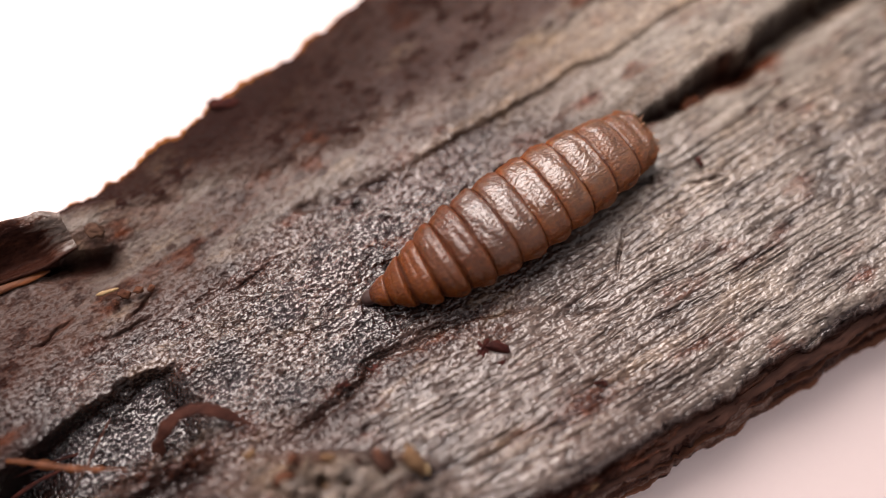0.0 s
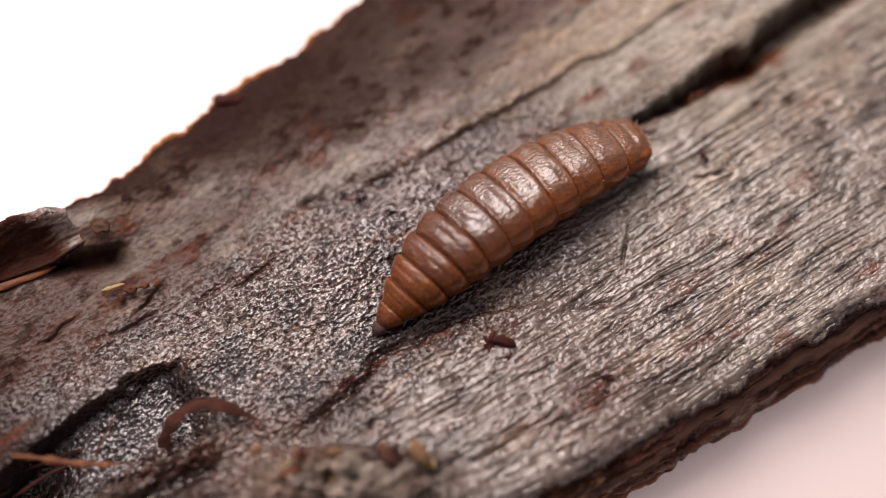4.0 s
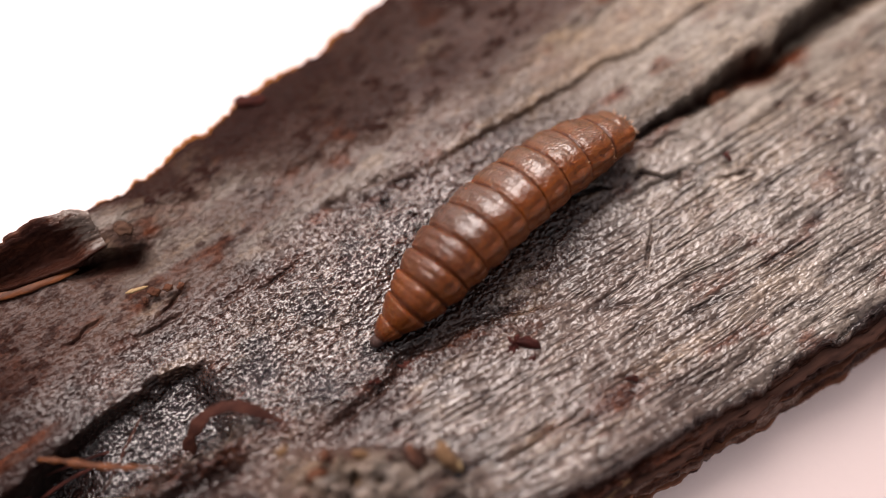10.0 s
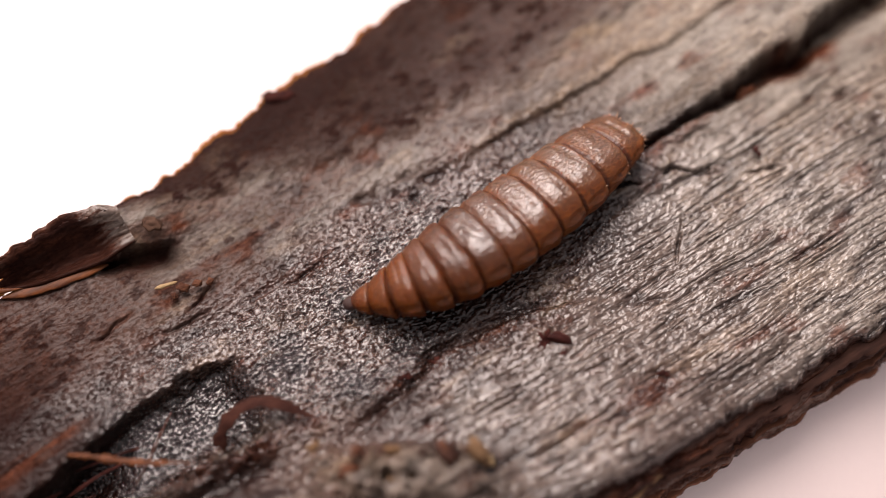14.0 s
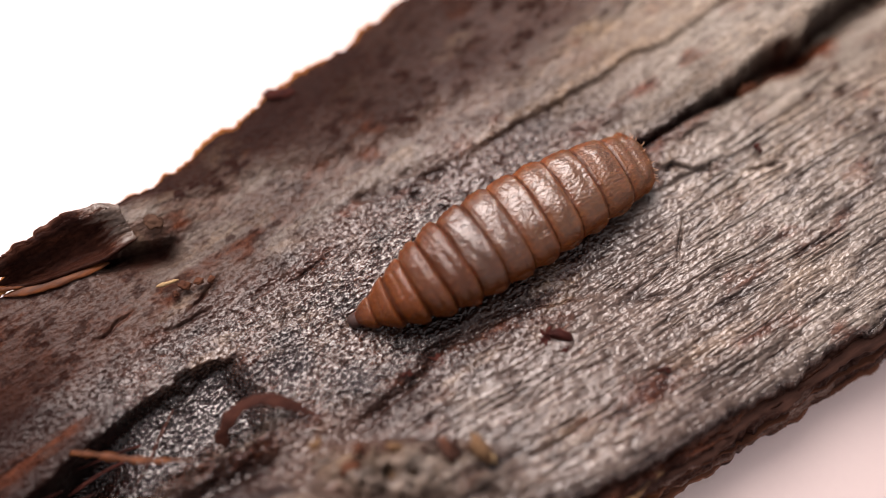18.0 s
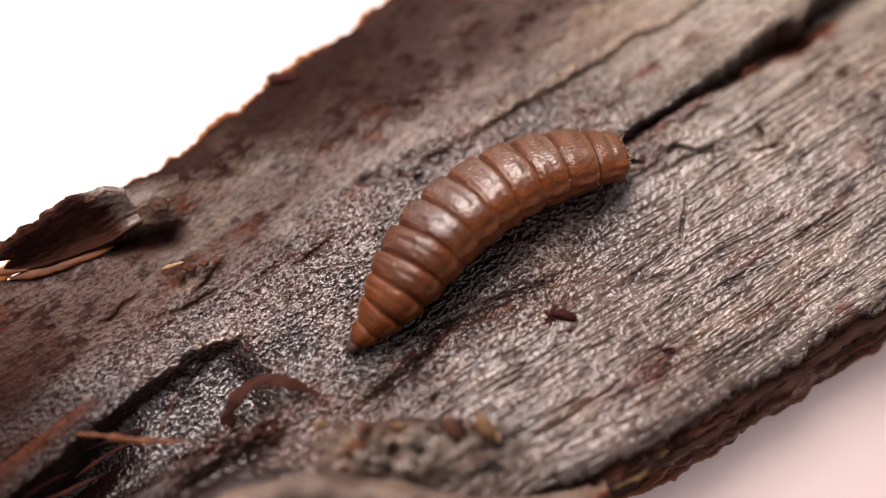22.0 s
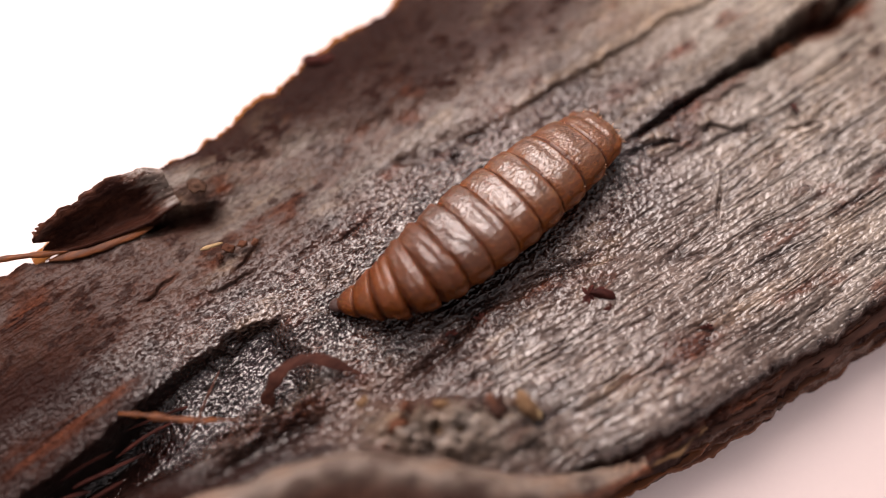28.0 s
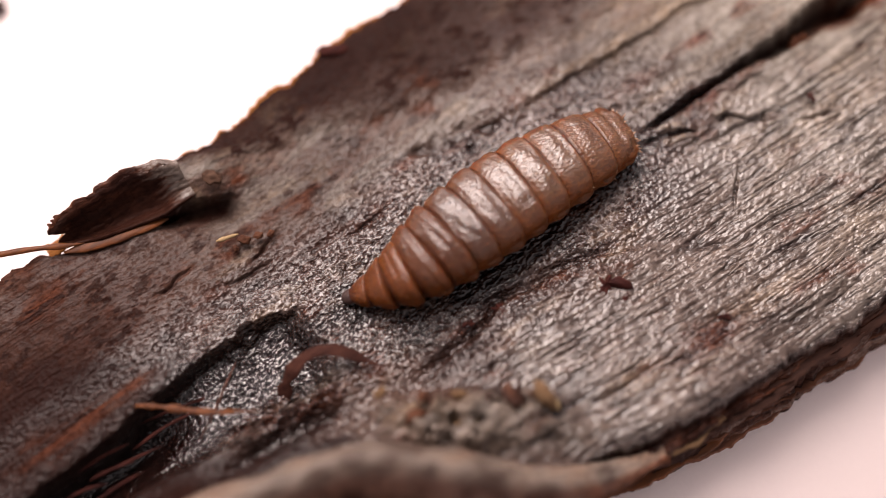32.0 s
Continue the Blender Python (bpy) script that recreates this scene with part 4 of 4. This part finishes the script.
def build_larva():
    root = new("larva")
    tagged(root, "glossy orange-brown ringed fly larva crawling on damp bark", "larva")
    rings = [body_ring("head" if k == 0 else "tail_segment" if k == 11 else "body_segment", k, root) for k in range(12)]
    tagged(rings[0], "small tapered amber head with dark tip")
    tagged(rings[11], "blunt rough tail end with short bristles")
    bm = bmesh.new()
    bmesh.ops.create_uvsphere(bm, u_segments=20, v_segments=12, radius=1)
    bmesh.ops.transform(bm, matrix=pose(-0.02 * MM, 0, -0.03 * MM) @ Matrix.Diagonal((0.46 * MM, 0.40 * MM, 0.33 * MM, 1)), verts=bm.verts)
    part("mouthparts", bm, HORN, rings[0], "dark brown horny mouthparts")
    for side in (-0.17, 0.17):
        bm = bmesh.new()
        bmesh.ops.create_uvsphere(bm, u_segments=16, v_segments=10, radius=1)
        bmesh.ops.transform(bm, matrix=pose(LENGTH * 0.11 * 0.62 * MM, side * MM, 0.90 * MM) @ Matrix.Diagonal((0.13 * MM, 0.11 * MM, 0.07 * MM, 1)), verts=bm.verts)
        part("spiracle", bm, HORN, rings[11], "dark breathing pore on the tail")
    # soft spines: a fringe round the tail's end, fewer along the rear lips of the last rings
    rnd = random.Random(4)
    for k, count, reach in ((11, 38, 0.27), (10, 18, 0.18), (9, 12, 0.13)):
        w = half_width(SEAMS[k + 1] - 0.012) * (0.86 if k == 11 else 1.0)
        along = (SEAMS[k + 1] - SEAMS[k]) * LENGTH
        for n in range(count):
            a = radians(-25 + 230 * (n + rnd.random()) / count)
            at = (along * (rnd.uniform(0.72, 0.98) if k == 11 else rnd.uniform(0.82, 0.97)), math.cos(a) * w * 0.97, math.sin(a) * w * 0.64)
            bristle("bristle", rings[k], at, (0.55 + rnd.uniform(-0.3, 0.5), math.cos(a) + rnd.uniform(-0.3, 0.3), math.sin(a) * 0.8 + 0.1), reach * rnd.uniform(0.6, 1.2))
    return root, rings


larva, rings = build_larva()


def crawl_rows(table):
    """Turns posture rows (time, head x y, tail x y, bow, head kink, roll, head lift) into poses of the larva and of each ring."""
    whole, each = [], [[] for _ in rings]
    for t, hx, hy, tx, ty, bow, kink, roll, lift in table:
        head, tail = Vector((hx, hy)), Vector((tx, ty))
        along = (tail - head).normalized()
        side = Vector((-along.y, along.x))
        q = np.linspace(0, 1, 201)
        off = 4 * q * (1 - q) * bow + kink * np.clip(1 - q / 0.24, 0, 1) ** 2
        px = head.x + (tail.x - head.x) * q + side.x * off
        py = head.y + (tail.y - head.y) * q + side.y * off
        arc = np.concatenate([[0], np.cumsum(np.hypot(np.diff(px), np.diff(py)))])
        arc /= arc[-1]
        r = radians(roll)
        base = Matrix.Translation(((hx + tx) / 2 * MM, (hy + ty) / 2 * MM, 0)) @ Matrix.Rotation(math.atan2(along.y, along.x), 4, "Z")
        whole.append((t, base))

        def centre(s):
            w = half_width(s)
            up = math.hypot(w * math.sin(r), w * flat(s) * 0.95 * math.cos(r)) + lift * max(0, 1 - s / 0.45)
            return Vector((float(np.interp(s, arc, px)), float(np.interp(s, arc, py)), up))

        for k in range(len(rings)):
            a, b = centre(SEAMS[k]), centre(SEAMS[k + 1])
            x = (b - a).normalized()
            y = Vector((0, 0, 1)).cross(x).normalized()
            turn = Matrix((x, y, x.cross(y))).transposed().to_4x4() @ Matrix.Rotation(-r, 4, "X")
            each[k].append((t, base.inverted() @ Matrix.Translation(a * MM) @ turn))
    return whole, each


# ---- paper and table ----


def slab_box(name, size, centre, mat, label, category, bevel=0.2):
    bm = bmesh.new()
    bmesh.ops.create_cube(bm, size=1)
    bmesh.ops.transform(bm, matrix=Matrix.Translation([c * MM for c in centre]) @ Matrix.Diagonal([s * MM for s in size] + [1]), verts=bm.verts)
    bmesh.ops.bevel(bm, geom=bm.edges[:], offset=bevel * MM, segments=2, affect="EDGES")
    ob = part(name, bm, mat, None)
    for p in ob.data.polygons:
        p.use_smooth = False
    return tagged(ob, label, category)


TABLE_DROP = 9.0


def paper():
    """A sheet of paper that bows up a little under the bark and slopes down to the table beyond it."""
    across = np.concatenate([np.linspace(-105, -45, 20)[:-1], np.linspace(-45, 70, 150), np.linspace(70, 105, 14)[1:]])
    u, v = np.meshgrid(np.linspace(-148, 148, 60), across, indexing="ij")
    # near slope is added to turn this side from the sun and dim it
    near = np.clip((-15.0 - v) / 15.0, 0, 1)
    far = np.clip((v - 34) / 34.0, 0, 1)
    z = PAPER_Z - TABLE_DROP * (near ** 1.25 * (1 - near) + near * near * (3 - 2 * near) * near) - TABLE_DROP * far * far * (3 - 2 * far) + 0.02 * fbm(u * 0.05, v * 0.05, 301, 3) - 0.03
    ob = sheet("paper_sheet", u * MM, v * MM, z * MM, PAPER)
    ob.matrix_world = pose(0, 0, 0, 0, 0, GRAIN)
    th = ob.modifiers.new("thickness", "SOLIDIFY")
    th.thickness, th.offset = 0.15 * MM, -1
    tagged(ob, "plain white paper sheet bowed up slightly under the bark", "paper")


paper()
tagged(slab_box("ground", (60000, 60000, 25), (0, 0, PAPER_Z - TABLE_DROP - 0.2 - 12.5), TABLE, "pale wooden surface under the paper", "surface", 2), kind="structure")

def crumb_on_paper():
    bm = bmesh.new()
    bmesh.ops.create_icosphere(bm, subdivisions=3, radius=1)
    for p in bm.verts:
        p.co *= 1 + 0.3 * noise.noise(p.co * 1.9)
    bmesh.ops.transform(bm, matrix=Matrix.Diagonal((0.75 * MM, 0.6 * MM, 0.45 * MM, 1)), verts=bm.verts)
    ob = part("bark_crumb", bm, DARKLAYER, None)
    ob.matrix_world = pose(-28.9 * MM, 14.8 * MM, (PAPER_Z + 0.4) * MM, 0, 0, 30)
    tagged(ob, "tiny dark bark crumb on white paper", "crumb")


crumb_on_paper()

# ---- movement ----


def motions():
    table = [
        (0, -0.09, -3.26, 13.60, 6.58, -0.12, 0.88, 0, 0),
        (1, -0.04, -3.57, 13.59, 6.40, 0.23, 0.88, 0, 0),
        (2, -0.06, -3.84, 13.49, 6.25, 0.65, 1.02, 5, 0),
        (3, -0.14, -3.98, 13.27, 6.04, 0.80, 0.58, 12, 0),
        (3.5, -0.24, -4.28, 13.24, 5.97, 0.90, 0.15, 18, 0),
    ]
    table += [
        (5.5, -0.27, -5.72, 12.38, 5.32, 1.54, 0.76, 27, 0),
        (6, -0.34, -5.98, 11.75, 5.32, 1.45, 0.92, 28, 0),
        (7, -0.73, -6.01, 11.29, 5.78, 1.45, 0.78, 35, 0),
        (8, -0.07, -6.47, 11.65, 6.04, 2.60, 1.60, 43, 0),
        (9, -0.35, -6.26, 11.52, 6.23, 2.17, 1.60, 43, 0),
    ]
    table += [
        (10, -1.22, -5.52, 11.02, 6.47, 1.01, 0.67, 40, 0),
        (11, -2.80, -4.69, 10.63, 6.24, 0.32, 0.78, 39, 0.7),
        (12, -3.19, -4.36, 10.34, 6.14, -0.03, 0.79, 37, 1),
        (13, -3.75, -4.27, 10.27, 6.14, -0.42, 1.20, 32, 0.9),
        (14, -3.77, -4.42, 9.67, 6.11, -0.70, 1.21, 22, 0.4),
        (14.5, -3.78, -4.43, 9.87, 5.76, -0.50, 1.29, 15, 0.1),
    ]
    table += [
        (16.5, -3.11, -4.97, 10.27, 4.77, 0.36, 1.60, -5, 0),
        (17, -3.41, -4.68, 10.14, 5.12, -0.13, 1.40, -5, 0),
        (18, -3.95, -4.99, 10.43, 4.30, 0.21, 0.76, -5, 0),
        (19, -3.98, -5.72, 10.24, 3.74, 0.86, 0.71, -2, 0),
        (20, -3.93, -6.84, 9.57, 3.07, 1.44, 0.65, 3, 0),
    ]
    table += [
        (21, -4.03, -7.09, 9.22, 3.47, 1.64, 0.57, 16, 0),
        (22, -3.74, -7.85, 9.28, 3.30, 2.85, 1.48, 33, 0),
        (23, -4.19, -7.16, 8.93, 3.76, 2.12, 0.60, 37, 0),
        (24, -4.52, -6.99, 8.62, 4.15, 1.57, 0.27, 36, 0),
        (25, -5.41, -6.02, 7.51, 4.15, 0.31, -0.15, 33, 0),
        (25.5, -6.00, -6.13, 7.16, 4.10, 0.09, -0.07, 31, 0.2),
    ]
    table += [
        (27.5, -6.57, -6.58, 6.17, 4.11, -0.37, 1.50, 20, 0.2),
        (28, -6.43, -6.88, 6.36, 3.84, -0.27, 1.60, 12, 0),
        (29, -6.66, -6.74, 6.09, 3.64, -0.59, 1.57, 0, 0),
        (30, -6.52, -6.96, 6.41, 3.16, -0.11, 1.60, -5, 0),
        (31, -6.74, -7.03, 6.82, 3.05, 0.33, 1.54, -4, 0),
        (32, -6.72, -6.96, 6.58, 3.00, 0.58, 1.60, 3, 0),
    ]
    whole, each = crawl_rows(table)
    walk(larva, whole)
    for ring, ring_rows in zip(rings, each):
        walk(ring, ring_rows)


motions()
